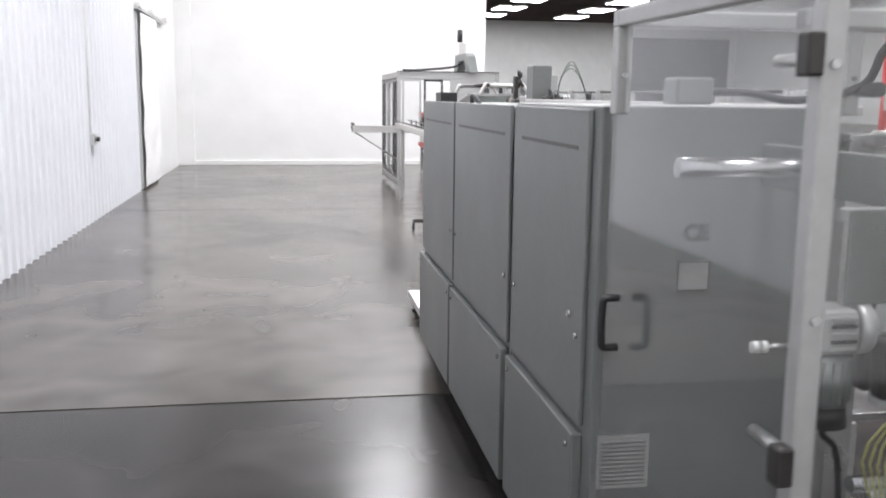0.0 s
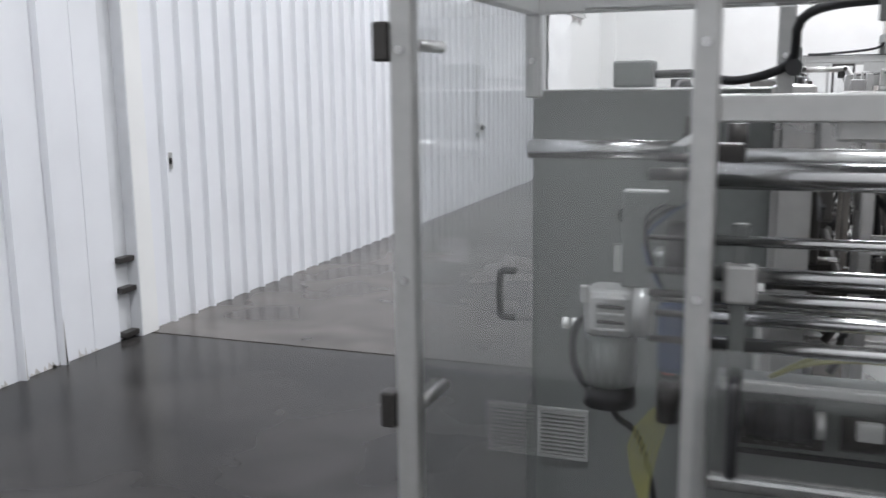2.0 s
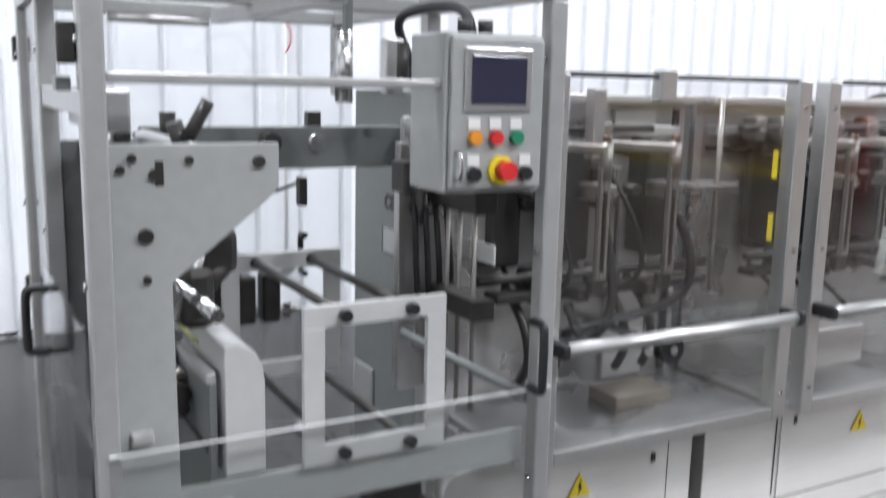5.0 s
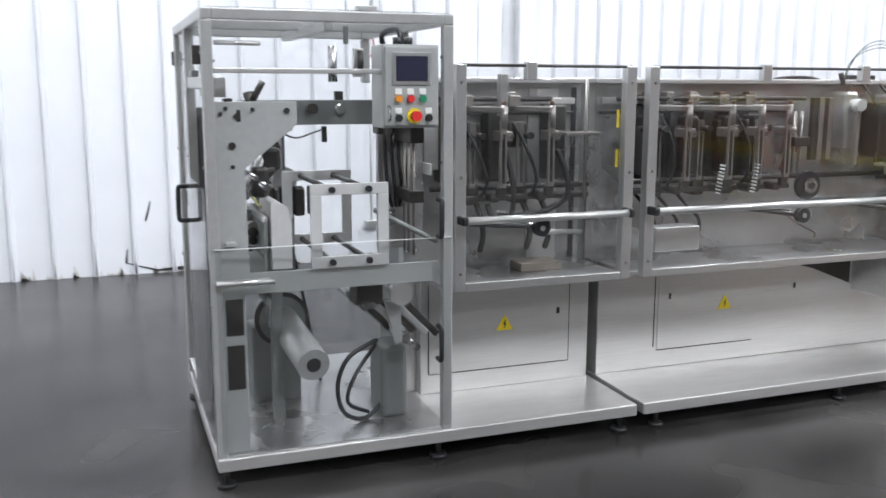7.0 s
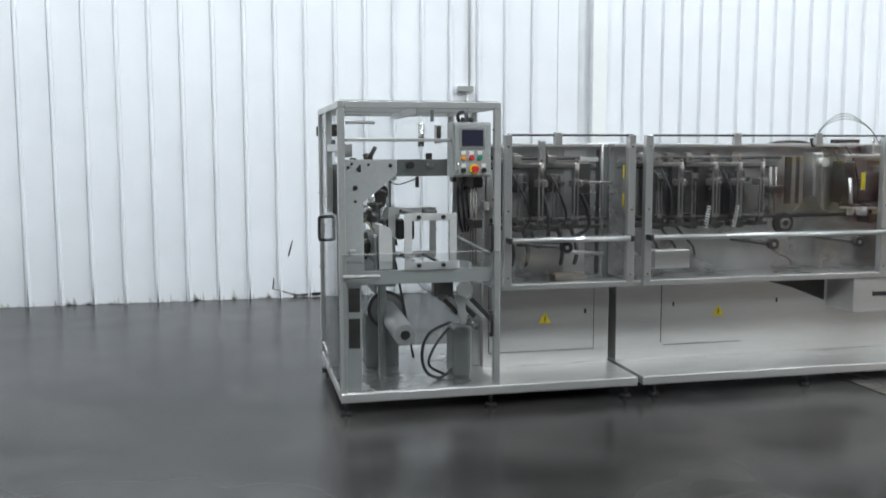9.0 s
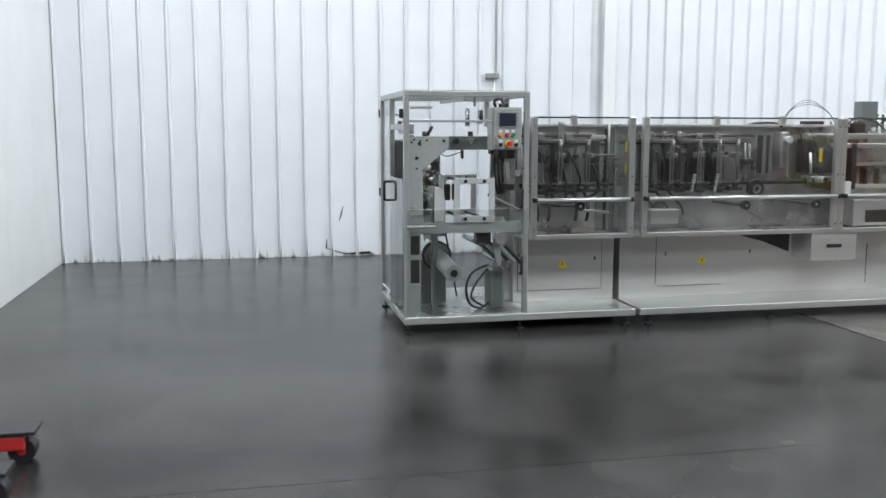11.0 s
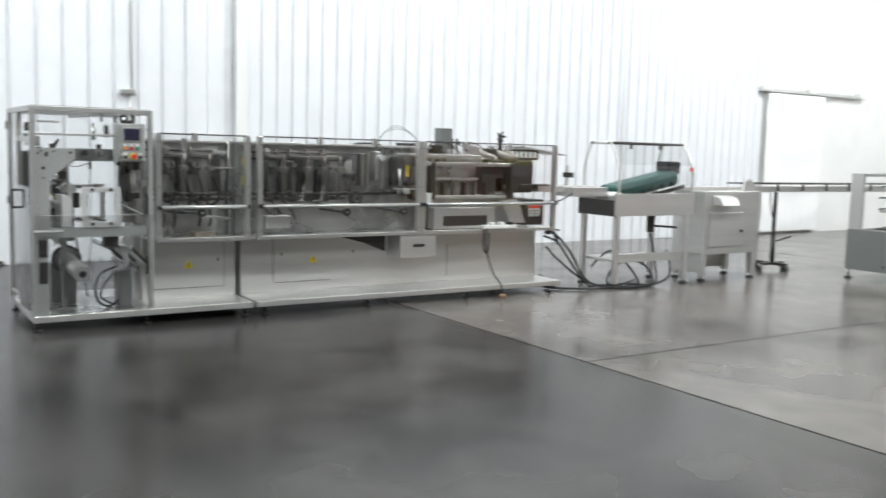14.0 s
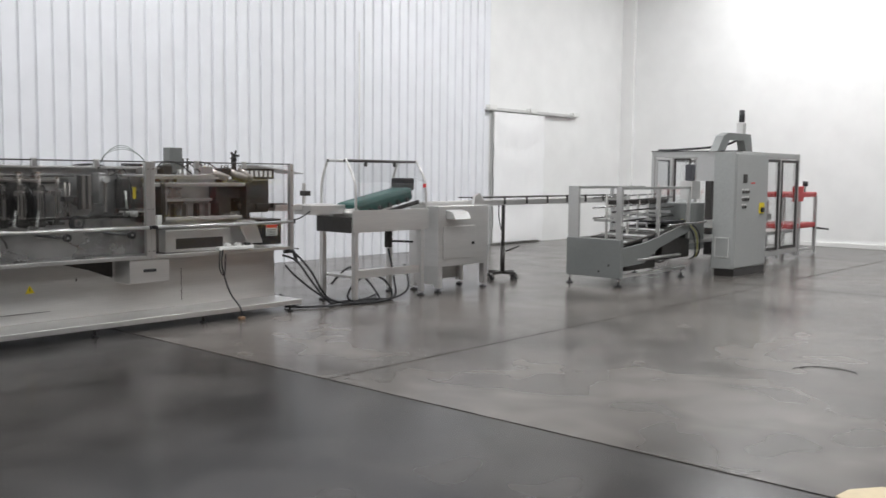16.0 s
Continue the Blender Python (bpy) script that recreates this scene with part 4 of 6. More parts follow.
def seal_station(parent, y, h=0.0, wide=0.1):
    """A front and a rear slotted sealing jaw under a swing arm."""
    s = P_box(parent, "sealing_unit", 1.46, 1.56, y - wide - 0.04, y - wide + 0.06, 1.3 + h, 1.42 + h, M_DARK, "slotted steel sealing jaws under a swing arm", 0.012)
    part("arm_mount", b_box(1.44, 1.54, y - wide - 0.03, y - wide + 0.03, 1.49 + h, 1.545 + h, 0.006), M_JAW, s)
    part("swing_arm", b_poly([(1.5, y - wide - 0.015), (1.52, y - wide + 0.02), (1.72, y + 0.02), (1.74, y + 0.008), (1.735, y - 0.012)], "z", 1.465 + h, 1.495 + h, None, 0.005), M_JAW, s)
    part("knuckle", b_cyl((1.722, y + 0.003, 1.4 + h), (1.722, y + 0.003, 1.5 + h), 0.017), M_JAW, s)
    part("front_jaw", b_loop(1.722, y, 1.13 + h, 1.43 + h), M_JAW, s)
    # added black strip: the slot's dark depth, put in for contrast
    part("slot_back", b_box(1.708, 1.712, y - 0.013, y + 0.013, 1.15 + h, 1.37 + h, 0), M_BLACK, s)
    part("heater_shoe", b_box(1.69, 1.72, y - 0.022, y + 0.022, 1.085 + h, 1.13 + h, 0.006), M_DARK, s)
    part("rear_jaw", b_loop(1.6, y - wide, 1.12 + h, 1.42 + h), M_JAW, s)
    part("jaw_clamp", b_box(1.62, 1.712, y - 0.012, y + 0.055, 1.34 + h, 1.385 + h, 0.006), M_JAW, s)
    for k in (0.0, 0.04):
        part("screw", b_cyl((1.70, y + k + 0.004, 1.362 + h), (1.722, y + k + 0.004, 1.362 + h), 0.009, 10), M_CHROME, s)
    part("lower_unit", b_box(1.5, 1.6, y - wide - 0.03, y - wide + 0.04, 1.04 + h, 1.14 + h, 0.014), M_DARK, s)
    part("stop_finger", b_box(1.6, 1.69, y - 0.04, y + 0.0, 1.06 + h, 1.1 + h, 0.01), M_DARK, s)
    part("cap_screw", b_cyl((1.722, y + 0.003, 1.5 + h), (1.722, y + 0.003, 1.52 + h), 0.012, 10), M_BRASS, s)
    return s


def hand_wheel(parent, y, z, x=1.8):
    k = P_cyl(parent, "hand_knob", (x, y, z), (x + 0.035, y, z), 0.038, M_BLACK, "black round hand knob", 20)
    part("stem", b_cyl((1.42, y, z), (x, y, z), 0.012), M_CHROME, k)
    part("hub", b_cyl((x + 0.035, y, z), (x + 0.04, y, z), 0.012, 12), M_ALU, k)


bay_body(ma, 2.27, 3.155)
base_front(ma, 2.26, 3.15, (2.69,), ())
P_box(ma, "access_panel", 1.561, 1.566, 2.3, 3.04, 0.235, 0.67, M_STEEL, "stainless access panel", 0.002)
for y in (2.3, 3.04):
    P_box(ma, "panel_seam", 1.5603, 1.5665, y - 0.002, y + 0.002, 0.235, 0.67, M_DARK, "", 0)
P_box(ma, "panel_seam", 1.5603, 1.5665, 2.302, 3.038, 0.231, 0.235, M_DARK, "", 0)
P_box(ma, "panel_latch", 1.566, 1.572, 2.97, 2.985, 0.48, 0.51, M_DARK, "", 0.002)
bay_guard(ma, 2.31, 3.185, (2.66,))
P_cyl(ma, "upper_shaft", (1.5, 2.3, 1.525), (1.5, 2.95, 1.525), 0.012, M_DARK)
P_cyl(ma, "lower_shaft", (1.58, 2.3, 1.12), (1.58, 3.12, 1.12), 0.014, M_DARK)
P_box(ma, "hanger", 1.6, 1.64, 2.62, 2.66, 1.45, 1.64, M_PLATE)
for y in (2.6, 2.84):
    seal_station(ma, y)
for y in (2.45, 2.7):
    P_tube(ma, "heater_cable", [(1.6, y, 1.42), (1.66, y + 0.05, 1.3), (1.66, y + 0.1, 1.15), (1.6, y + 0.07, 1.07), (1.52, y, 1.1), (1.44, y - 0.02, 1.2)], 0.008, M_RUBBER)
for y in (2.44, 2.54, 2.78, 2.88):
    P_tube(ma, "dark_strap", [(1.5, y, 1.08), (1.6, y, 1.0), (1.62, y + 0.01, 0.9), (1.58, y + 0.01, 0.82)], 0.014, M_DARK)
for y in (2.42, 2.66, 2.97):
    P_box(ma, "valve_block", 1.43, 1.53, y - 0.05, y + 0.05, 1.14, 1.5, M_DARK, "dark valve block", 0.012)
for y in (2.4, 2.5, 2.74):
    cl = P_box(ma, "channel_clamp", 1.455, 1.5, y - 0.022, y + 0.022, 1.485, 1.56, M_JAW, "", 0.006)
    part("screw", b_cyl((1.5, y, 1.52), (1.512, y, 1.52), 0.011, 10), M_CHROME, cl)
    P_cyl(ma, "adjuster", (1.58, y + 0.03, 1.36), (1.66, y + 0.03, 1.36), 0.016, M_DARK, "", 12)
P_box(ma, "rear_channel", 1.42, 1.46, 2.28, 3.1, 1.5, 1.53, M_STEEL, "", 0.003)
P_box(ma, "rear_channel", 1.42, 1.46, 2.28, 3.1, 1.45, 1.465, M_DARK, "", 0.003)
P_box(ma, "rear_plate", 1.42, 1.435, 2.86, 3.02, 0.73, 1.58, M_STEEL, "stainless rear plate", 0.003)
P_box(ma, "rear_slot", 1.42, 1.426, 3.1, 3.125, 0.73, 1.58, M_BLACK, "dark gap between the plates", 0)
P_box(ma, "guide_bracket", 1.6, 1.72, 2.92, 3.1, 1.36, 1.375, M_JAW, "", 0.003)
P_cyl(ma, "guide_pin", (1.7, 3.03, 1.06), (1.7, 3.03, 1.62), 0.008, M_JAW)
P_tube(ma, "wire_ring", [(1.72, 2.86, 1.37), (1.74, 2.9, 1.39), (1.74, 2.94, 1.35), (1.73, 2.92, 1.3), (1.72, 2.86, 1.3)], 0.002, M_JAW, "pale wire ring")
P_tube(ma, "thick_hose", [(1.7, 2.88, 1.3), (1.72, 2.92, 1.2), (1.7, 2.94, 1.08), (1.66, 2.85, 1.01), (1.62, 2.7, 0.98), (1.6, 2.58, 0.95)], 0.014, M_RUBBER)
P_tube(ma, "thick_hose", [(1.68, 2.62, 1.33), (1.7, 2.66, 1.15), (1.69, 2.66, 1.0), (1.66, 2.6, 0.95), (1.64, 2.56, 1.05)], 0.013, M_RUBBER)
P_cyl(ma, "sloped_rod", (1.55, 3.1, 0.88), (1.78, 2.74, 0.93), 0.013, M_STEEL)
P_box(ma, "lower_guide", 1.55, 1.62, 2.34, 3.1, 1.06, 1.085, M_DARK, "", 0.004)
P_box(ma, "jaw_cover", 1.43, 1.5, 2.3, 2.4, 1.2, 1.45, M_STEEL, "", 0.006)
hand_wheel(ma, 2.72, 0.965, 1.86)
P_cyl(ma, "slant_rod", (1.7, 2.45, 0.97), (1.82, 2.7, 0.965), 0.012, M_BLACK)
P_box(ma, "foam_block", 1.55, 1.68, 2.72, 2.93, 0.726, 0.765, M_FOAM, "pale brown block")

# ---- filling and sealing section ----
mb = thing("pouch_machine_sealing_section", (1.4, 5.0, 0.06), "stainless pouch packing machine section with two clear guarded bays", "packaging machine", "pouch machine sections")
P_box(mb, "base_tray", 0.8, 2.02, 3.2, 6.88, 0.08, 0.136, M_STEEL, "stainless base tray", 0.006)
for x in (0.85, 1.97):
    for y in (3.3, 4.4, 5.6, 6.75):
        f = P_cyl(mb, "foot", (x, y, 0.0), (x, y, 0.018), 0.035, M_BLACK)
        # dark stem colour again takes the place of under-tray shade
        part("stem", b_cyl((x, y, 0.018), (x, y, 0.082), 0.013), M_DARK, f)
base_front(mb, 3.205, 6.85, (3.97,), ((3.54, 0.25, 0.69), (5.6, 0.2, 0.55)))
bay_body(mb, 3.2, 5.65)
P_box(mb, "bay_floor", 1.42, 1.835, 5.65, 6.85, 0.70, 0.725, M_STEEL, "", 0.003)
P_box(mb, "rear_panel", 0.95, 1.4, 5.65, 6.85, 0.137, 1.05, M_STEEL, "stainless rear panel", 0.004)
P_box(mb, "rear_panel", 1.1, 1.12, 5.65, 6.75, 1.05, 1.5, M_PLATE)
cab2 = P_box(mb, "control_cabinet", 0.75, 1.4, 3.27, 5.63, 0.13, 1.60, M_PAINT, "grey painted control cabinet", 0.006)
back_doors(cab2, 3.29, 4.5)
back_doors(cab2, 4.52, 5.62)
bay_guard(mb, 3.255, 5.06, (3.9, 4.5))
bay_guard(mb, 5.062, 6.88, (5.6, 6.2))
# dark plate on the front: opening and its shadow wedge as one shape
P_poly(mb, "recess", [(4.2, 0.69), (4.81, 0.69), (4.81, 0.5), (4.55, 0.6)], "x", 1.559, 1.566, M_DARK, "dark wedge for an opening and its shade")
dr = P_box(mb, "service_drawer", 1.56, 1.86, 4.83, 5.27, 0.46, 0.7, M_STEEL, "stainless service drawer", 0.005)
part("pull", b_box(1.858, 1.868, 4.98, 5.12, 0.57, 0.6, 0.008), M_BLACK, dr)
P_box(mb, "access_panel", 1.561, 1.565, 3.56, 4.16, 0.235, 0.67, M_STEEL, "stainless access panel", 0.002)
P_box(mb, "panel_seam", 1.5603, 1.564, 3.56, 4.16, 0.229, 0.233, M_DARK, "", 0)
for y in (3.62, 4.42):
    P_box(mb, "panel_latch", 1.5655, 1.57, y, y + 0.013, 0.5, 0.53, M_DARK, "", 0.002)
P_cyl(mb, "upper_shaft", (1.52, 3.3, 1.525), (1.52, 4.45, 1.525), 0.012, M_DARK)
P_cyl(mb, "lower_shaft", (1.58, 3.3, 1.12), (1.58, 5.0, 1.12), 0.014, M_DARK)
for y in (3.58, 3.83, 4.01, 4.18):
    seal_station(mb, y, 0.0, 0.09)
for y in (3.44, 3.7, 3.92, 4.1):
    P_box(mb, "heater_block", 1.45, 1.6, y - 0.03, y + 0.03, 1.15, 1.44, M_DARK, "dark heater block", 0.012)
for y in (3.5, 3.95):
    P_tube(mb, "heater_cable", [(1.6, y, 1.45), (1.68, y + 0.03, 1.3), (1.66, y + 0.04, 1.15), (1.58, y + 0.02, 1.06), (1.48, y, 1.1)], 0.008, M_RUBBER)
for y in (4.31, 4.35):
    P_cyl(mb, "slide_rod", (1.62, y, 1.14), (1.62, y, 1.46), 0.01, M_JAW)
P_box(mb, "slide_block", 1.58, 1.66, 4.28, 4.38, 1.28, 1.33, M_DARK, "", 0.006)
for y in (3.77, 3.98):
    sp = bmesh.new()
    for k in range(9):
        b_cyl((1.72, y + 0.003 * k, 1.06 + 0.017 * k), (1.72, y + 0.003 * k + 0.002, 1.067 + 0.017 * k), 0.014, 10, None, sp)
    part("spring", sp, M_WHITE, mb, "pale coiled hose spring")
for y in (3.38, 3.49, 3.6, 3.74, 3.92, 4.1):
    cl = P_box(mb, "channel_clamp", 1.47, 1.53, y - 0.022, y + 0.022, 1.485, 1.56, M_JAW if y < 3.9 else M_BRASS, "", 0.006)
    part("screw", b_cyl((1.53, y, 1.52), (1.542, y, 1.52), 0.011, 10), M_CHROME, cl)
    P_cyl(mb, "adjuster", (1.6, y, 1.38), (1.68, y, 1.38), 0.016, M_DARK, "", 12)
P_box(mb, "rear_channel", 1.42, 1.46, 3.25, 4.45, 1.5, 1.53, M_STEEL, "", 0.003)
P_box(mb, "rear_channel", 1.42, 1.46, 3.25, 4.45, 1.45, 1.465, M_DARK, "", 0.003)
for y in (3.47, 3.67, 3.87, 4.07):
    P_box(mb, "valve_block", 1.43, 1.5, y - 0.045, y + 0.045, 1.12, 1.5, M_DARK, "dark valve block", 0.012)
P_box(mb, "lower_guide", 1.55, 1.62, 3.3, 4.3, 1.06, 1.085, M_DARK, "", 0.004)
P_box(mb, "divider", 1.42, 1.8, 3.235, 3.24, 0.726, 1.58, M_CLEAR, "clear plastic divider", 0)
for y0, y1, z0, z1, m in ((4.66, 4.74, 1.25, 1.56, M_PLATE), (4.9, 5.0, 1.2, 1.5, M_DARK), (5.12, 5.3, 1.05, 1.2, M_DARK), (5.3, 5.42, 1.12, 1.4, M_PLATE), (6.02, 6.14, 1.1, 1.42, M_DARK), (6.2, 6.42, 1.1, 1.3, M_PLATE)):
    P_box(mb, "mechanism_block", 1.46, 1.6, y0, y1, z0, z1, m, "", 0.015)
for y in (5.5, 5.62, 5.74, 5.86, 5.98):
    P_cyl(mb, "head_valve", (1.52, y, 1.52), (1.52, y, 1.6), 0.022, M_DARK if int(y * 100) % 2 else M_ALU, "", 12)
for k in range(4):
    P_tube(mb, "head_hose", [(1.5, 5.35 + 0.1 * k, 1.6), (1.5, 5.45 + 0.12 * k, 1.68), (1.54, 5.6 + 0.13 * k, 1.66), (1.56, 5.75 + 0.13 * k, 1.55)], 0.007, M_RUBBER)
wheel = P_cyl(mb, "feed_wheel", (1.6, 4.42, 1.07), (1.63, 4.42, 1.07), 0.075, M_BLACK, "black feed wheel with bright hub", 28)
part("hub", b_cyl((1.63, 4.42, 1.07), (1.65, 4.42, 1.07), 0.04, 20), M_CHROME, wheel)
part("hub_bore", b_cyl((1.65, 4.42, 1.07), (1.655, 4.42, 1.07), 0.02, 16), M_BLACK, wheel)
for y in (4.22, 4.88):
    hand_wheel(mb, y, 0.945)
    P_cyl(mb, "slant_rod", (1.7, y - 0.25, 0.975), (1.8, y - 0.02, 0.945), 0.012, M_BLACK)
P_box(mb, "terminal_box", 1.7, 1.8, 3.37, 3.62, 0.8, 0.92, M_STEEL, "small stainless terminal box", 0.005)
for y, z0, z1, m in ((4.46, 1.2, 1.53, M_DARK), (4.5, 1.2, 1.53, M_JAW), (4.53, 1.2, 1.53, M_DARK), (4.56, 1.2, 1.53, M_JAW)):
    P_box(mb, "slide_post", 1.55, 1.58, y, y + 0.035, z0, z1, m)
P_cyl(mb, "sensor", (1.6, 4.71, 1.49), (1.66, 4.71, 1.49), 0.032, M_FRAME, "pale round sensor", 20)
P_box(mb, "sensor_rod", 1.62, 1.64, 4.7, 4.725, 1.17, 1.46, M_JAW, "", 0.004)
P_cyl(mb, "lift_rod", (1.66, 4.93, 1.15), (1.66, 4.91, 1.38), 0.013, M_ALU)
for k in range(3):
    P_tube(mb, "dark_strap", [(1.5, 3.4 + 0.12 * k, 1.08), (1.64, 3.42 + 0.12 * k, 0.99), (1.66, 3.45 + 0.13 * k, 0.93), (1.6, 3.5 + 0.13 * k, 0.86)], 0.009, M_DARK)
P_tube(mb, "thin_wire", [(1.6, 4.25, 0.95), (1.65, 4.35, 0.87), (1.66, 4.45, 0.82), (1.6, 4.5, 0.78)], 0.004, M_BRASS)
# third bay: filling head
P_box(mb, "upper_beam", 1.62, 1.7, 5.12, 6.35, 1.42, 1.46, M_ALU, "bright aluminium beam", 0.006)
P_box(mb, "upper_beam", 1.55, 1.62, 4.9, 6.0, 1.52, 1.545, M_ALU, "bright aluminium beam", 0.006)
P_box(mb, "middle_beam", 1.5, 1.56, 5.4, 6.0, 1.26, 1.29, M_STEEL)
P_box(mb, "middle_plate", 1.45, 1.47, 5.35, 6.15, 1.1, 1.4, M_PLATE)
P_box(mb, "lower_beam", 1.6, 1.7, 5.3, 6.3, 1.07, 1.1, M_STEEL)
P_box(mb, "lower_cover", 1.62, 1.75, 5.3, 6.1, 0.74, 0.97, M_STEEL, "stainless lower cover", 0.005)
P_box(mb, "cover_window", 1.75, 1.754, 5.42, 6.0, 0.77, 0.88, M_DARK, "", 0)
P_box(mb, "white_block", 1.7, 1.76, 5.2, 5.26, 1.02, 1.13, M_WHITE, "white plastic block", 0.006)
P_poly(mb, "discharge_chute", [(6.15, 1.05), (6.4, 1.05), (6.5, 0.79), (6.3, 0.79)], "x", 1.79, 1.8, M_STEEL, "bright stainless chute")
P_box(mb, "end_box", 1.6, 1.78, 6.5, 6.78, 0.76, 1.05, M_BLACK, "black end box", 0.008)
wl = P_box(mb, "warning_label", 1.781, 1.784, 6.56, 6.72, 0.86, 0.99, M_WHITE, "white and red warning label", 0)
part("label_header", b_box(1.784, 1.786, 6.565, 6.715, 0.95, 0.985, 0), M_REDP, wl)
for k in range(4):
    part("text_bar", b_box(1.784, 1.786, 6.575, 6.7, 0.87 + k * 0.018, 0.878 + k * 0.018, 0), M_DARK, wl)
P_box(mb, "head_block", 1.4, 1.52, 5.5, 5.66, 1.56, 1.83, M_PAINT, "dark grey head block", 0.006)
for y in (5.7, 5.76):
    P_cyl(mb, "head_rod", (1.46, y, 1.52), (1.46, y, 1.72), 0.014, M_CHROME)
P_box(mb, "head_table", 1.3, 1.6, 5.2, 6.1, 1.5, 1.52, M_STEEL)
for k, y in enumerate((5.95, 6.2)):
    P_cyl(mb, "vacuum_cylinder", (1.5, y, 1.6), (1.62, y + 0.22, 1.5), 0.042, M_JAW, "silver cylinder", 18)
P_cyl(mb, "vacuum_cylinder", (1.5, 6.4, 1.62), (1.6, 6.5, 1.48), 0.04, M_JAW, "silver cylinder", 18)
for a in range(5):
    c, s_ = math.cos(a * 1.2566), math.sin(a * 1.2566)
    P_cyl(mb, "star_arm", (1.52, 6.33 + 0.02 * c, 1.76 + 0.02 * s_), (1.52, 6.33 + 0.06 * c, 1.76 + 0.06 * s_), 0.012, M_DARK, "dark star wheel arm")
P_box(mb, "star_post", 1.48, 1.51, 6.31, 6.36, 1.3, 1.78, M_DARK)
P_box(mb, "name_board", 1.55, 1.56, 6.42, 6.85, 1.5, 1.62, M_DARK, "dark name board with pale lettering bars", 0.002)
for k in range(6):
    P_box(mb, "letter_bar", 1.56, 1.563, 6.45 + k * 0.065, 6.49 + k * 0.065, 1.525, 1.595, M_WHITE, "", 0)
P_poly(mb, "top_tray", [(6.6, 1.64), (7.25, 1.56), (7.27, 1.57), (6.6, 1.66)], "x", 1.2, 1.6, M_PAINT_L, "thin pale tray")
P_box(mb, "filling_box", 1.45, 1.6, 6.1, 6.75, 1.12, 1.5, M_DARK, "dark filling mechanism", 0.02)
P_box(mb, "gripper_bar", 1.66, 1.74, 4.95, 5.15, 1.13, 1.17, M_CHROME)
P_cyl(mb, "gripper", (1.68, 4.88, 1.15), (1.76, 4.98, 1.15), 0.03, M_ALU)
P_box(mb, "yellow_tag", 1.7, 1.705, 4.97, 5.0, 1.3, 1.42, M_YELLOW, "", 0)
for z in (1.2, 1.38):
    P_box(ma, "yellow_tag", 1.812, 1.828, 3.126, 3.13, z + 0.02, z + 0.1, M_YELLOW, "yellow marking strip", 0)
for k in range(3):
    P_tube(mb, "air_tube", [(1.5, 4.72, 1.62), (1.48, 4.8 + 0.02 * k, 1.74 + 0.02 * k), (1.48, 5.0, 1.80 + 0.018 * k), (1.48, 5.2, 1.72), (1.5, 5.3, 1.54)], 0.004, M_TUBE, "clear air tube")
P_cyl(mb, "gland", (1.5, 4.72, 1.6), (1.5, 4.7, 1.66), 0.014, M_BLACK)
P_tube(mb, "rear_hose", [(0.9, 4.7, 1.6), (0.9, 4.8, 1.635), (0.92, 5.0, 1.64), (0.95, 5.15, 1.6)], 0.012, M_RUBBER)
P_box(mb, "rear_junction", 0.8, 0.9, 5.35, 5.55, 1.6, 1.66, M_BLACK, "black junction box", 0.006)
for y in (6.3, 6.55, 6.8):
    P_box(mb, "conveyor_stub", 1.5, 1.62, y, y + 0.2, 1.16, 1.22, M_DARK, "", 0.006)
P_box(mb, "outfeed_trough", 1.45, 1.65, 6.8, 7.7, 1.13, 1.2, M_STEEL, "stainless outfeed trough")

vl = P_cyl(mb, "drain_valve", (1.72, 6.87, 0.66), (1.72, 7.0, 0.66), 0.022, M_DARK, "dark drain valve with lever", 14)
part("lever", b_box(1.7, 1.86, 6.95, 6.975, 0.69, 0.705, 0.004), M_BLACK, vl)
part("stem", b_cyl((1.72, 6.96, 0.66), (1.72, 6.96, 0.7), 0.01, 10), M_CHROME, vl)
P_cyl(mb, "hose_tail", (1.72, 7.0, 0.66), (1.74, 7.05, 0.52), 0.02, M_BLACK)
P_tube(mb, "sensor_lead", [(1.7, 6.9, 1.02), (1.76, 7.05, 1.04), (1.78, 7.2, 1.12), (1.74, 7.32, 1.16)], 0.008, M_RUBBER)

for k, (y0, y1, z) in enumerate(((5.15, 5.32, 1.58), (5.4, 5.5, 1.6), (5.85, 6.0, 1.6), (6.12, 6.24, 1.58))):
    hb = P_box(mb, "valve_bank", 1.44, 1.58, y0, y1, z - 0.05, z + 0.04, M_DARK if k % 2 else M_PLATE, "", 0.008)
    for j in range(3):
        yy = y0 + (j + 0.5) * (y1 - y0) / 3
        part("fitting", b_cyl((1.54, yy, z + 0.04), (1.54, yy, z + 0.075), 0.009, 8), M_CHROME, hb)
for k in range(5):
    P_box(mb, "gripper_finger", 1.6, 1.68, 5.45 + 0.14 * k, 5.48 + 0.14 * k, 1.1, 1.24, M_JAW if k % 2 else M_DARK, "", 0.006)
for y in (5.28, 6.34):
    P_box(mb, "beam_end", 1.58, 1.72, y, y + 0.05, 1.06, 1.46, M_DARK, "", 0.008)
for y in (4.86, 4.98):
    P_tube(mb, "air_line", [(1.5, y, 1.6), (1.56, y + 0.03, 1.5), (1.58, y + 0.06, 1.3), (1.6, y + 0.02, 1.18)], 0.006, M_RUBBER)
for y in (4.9, 5.0):
    P_box(mb, "gripper_jaw", 1.64, 1.74, y, y + 0.05, 1.12, 1.2, M_DARK, "", 0.01)
P_box(mb, "gripper_lip", 1.62, 1.76, 4.86, 5.06, 1.165, 1.18, M_ALU, "", 0.003)

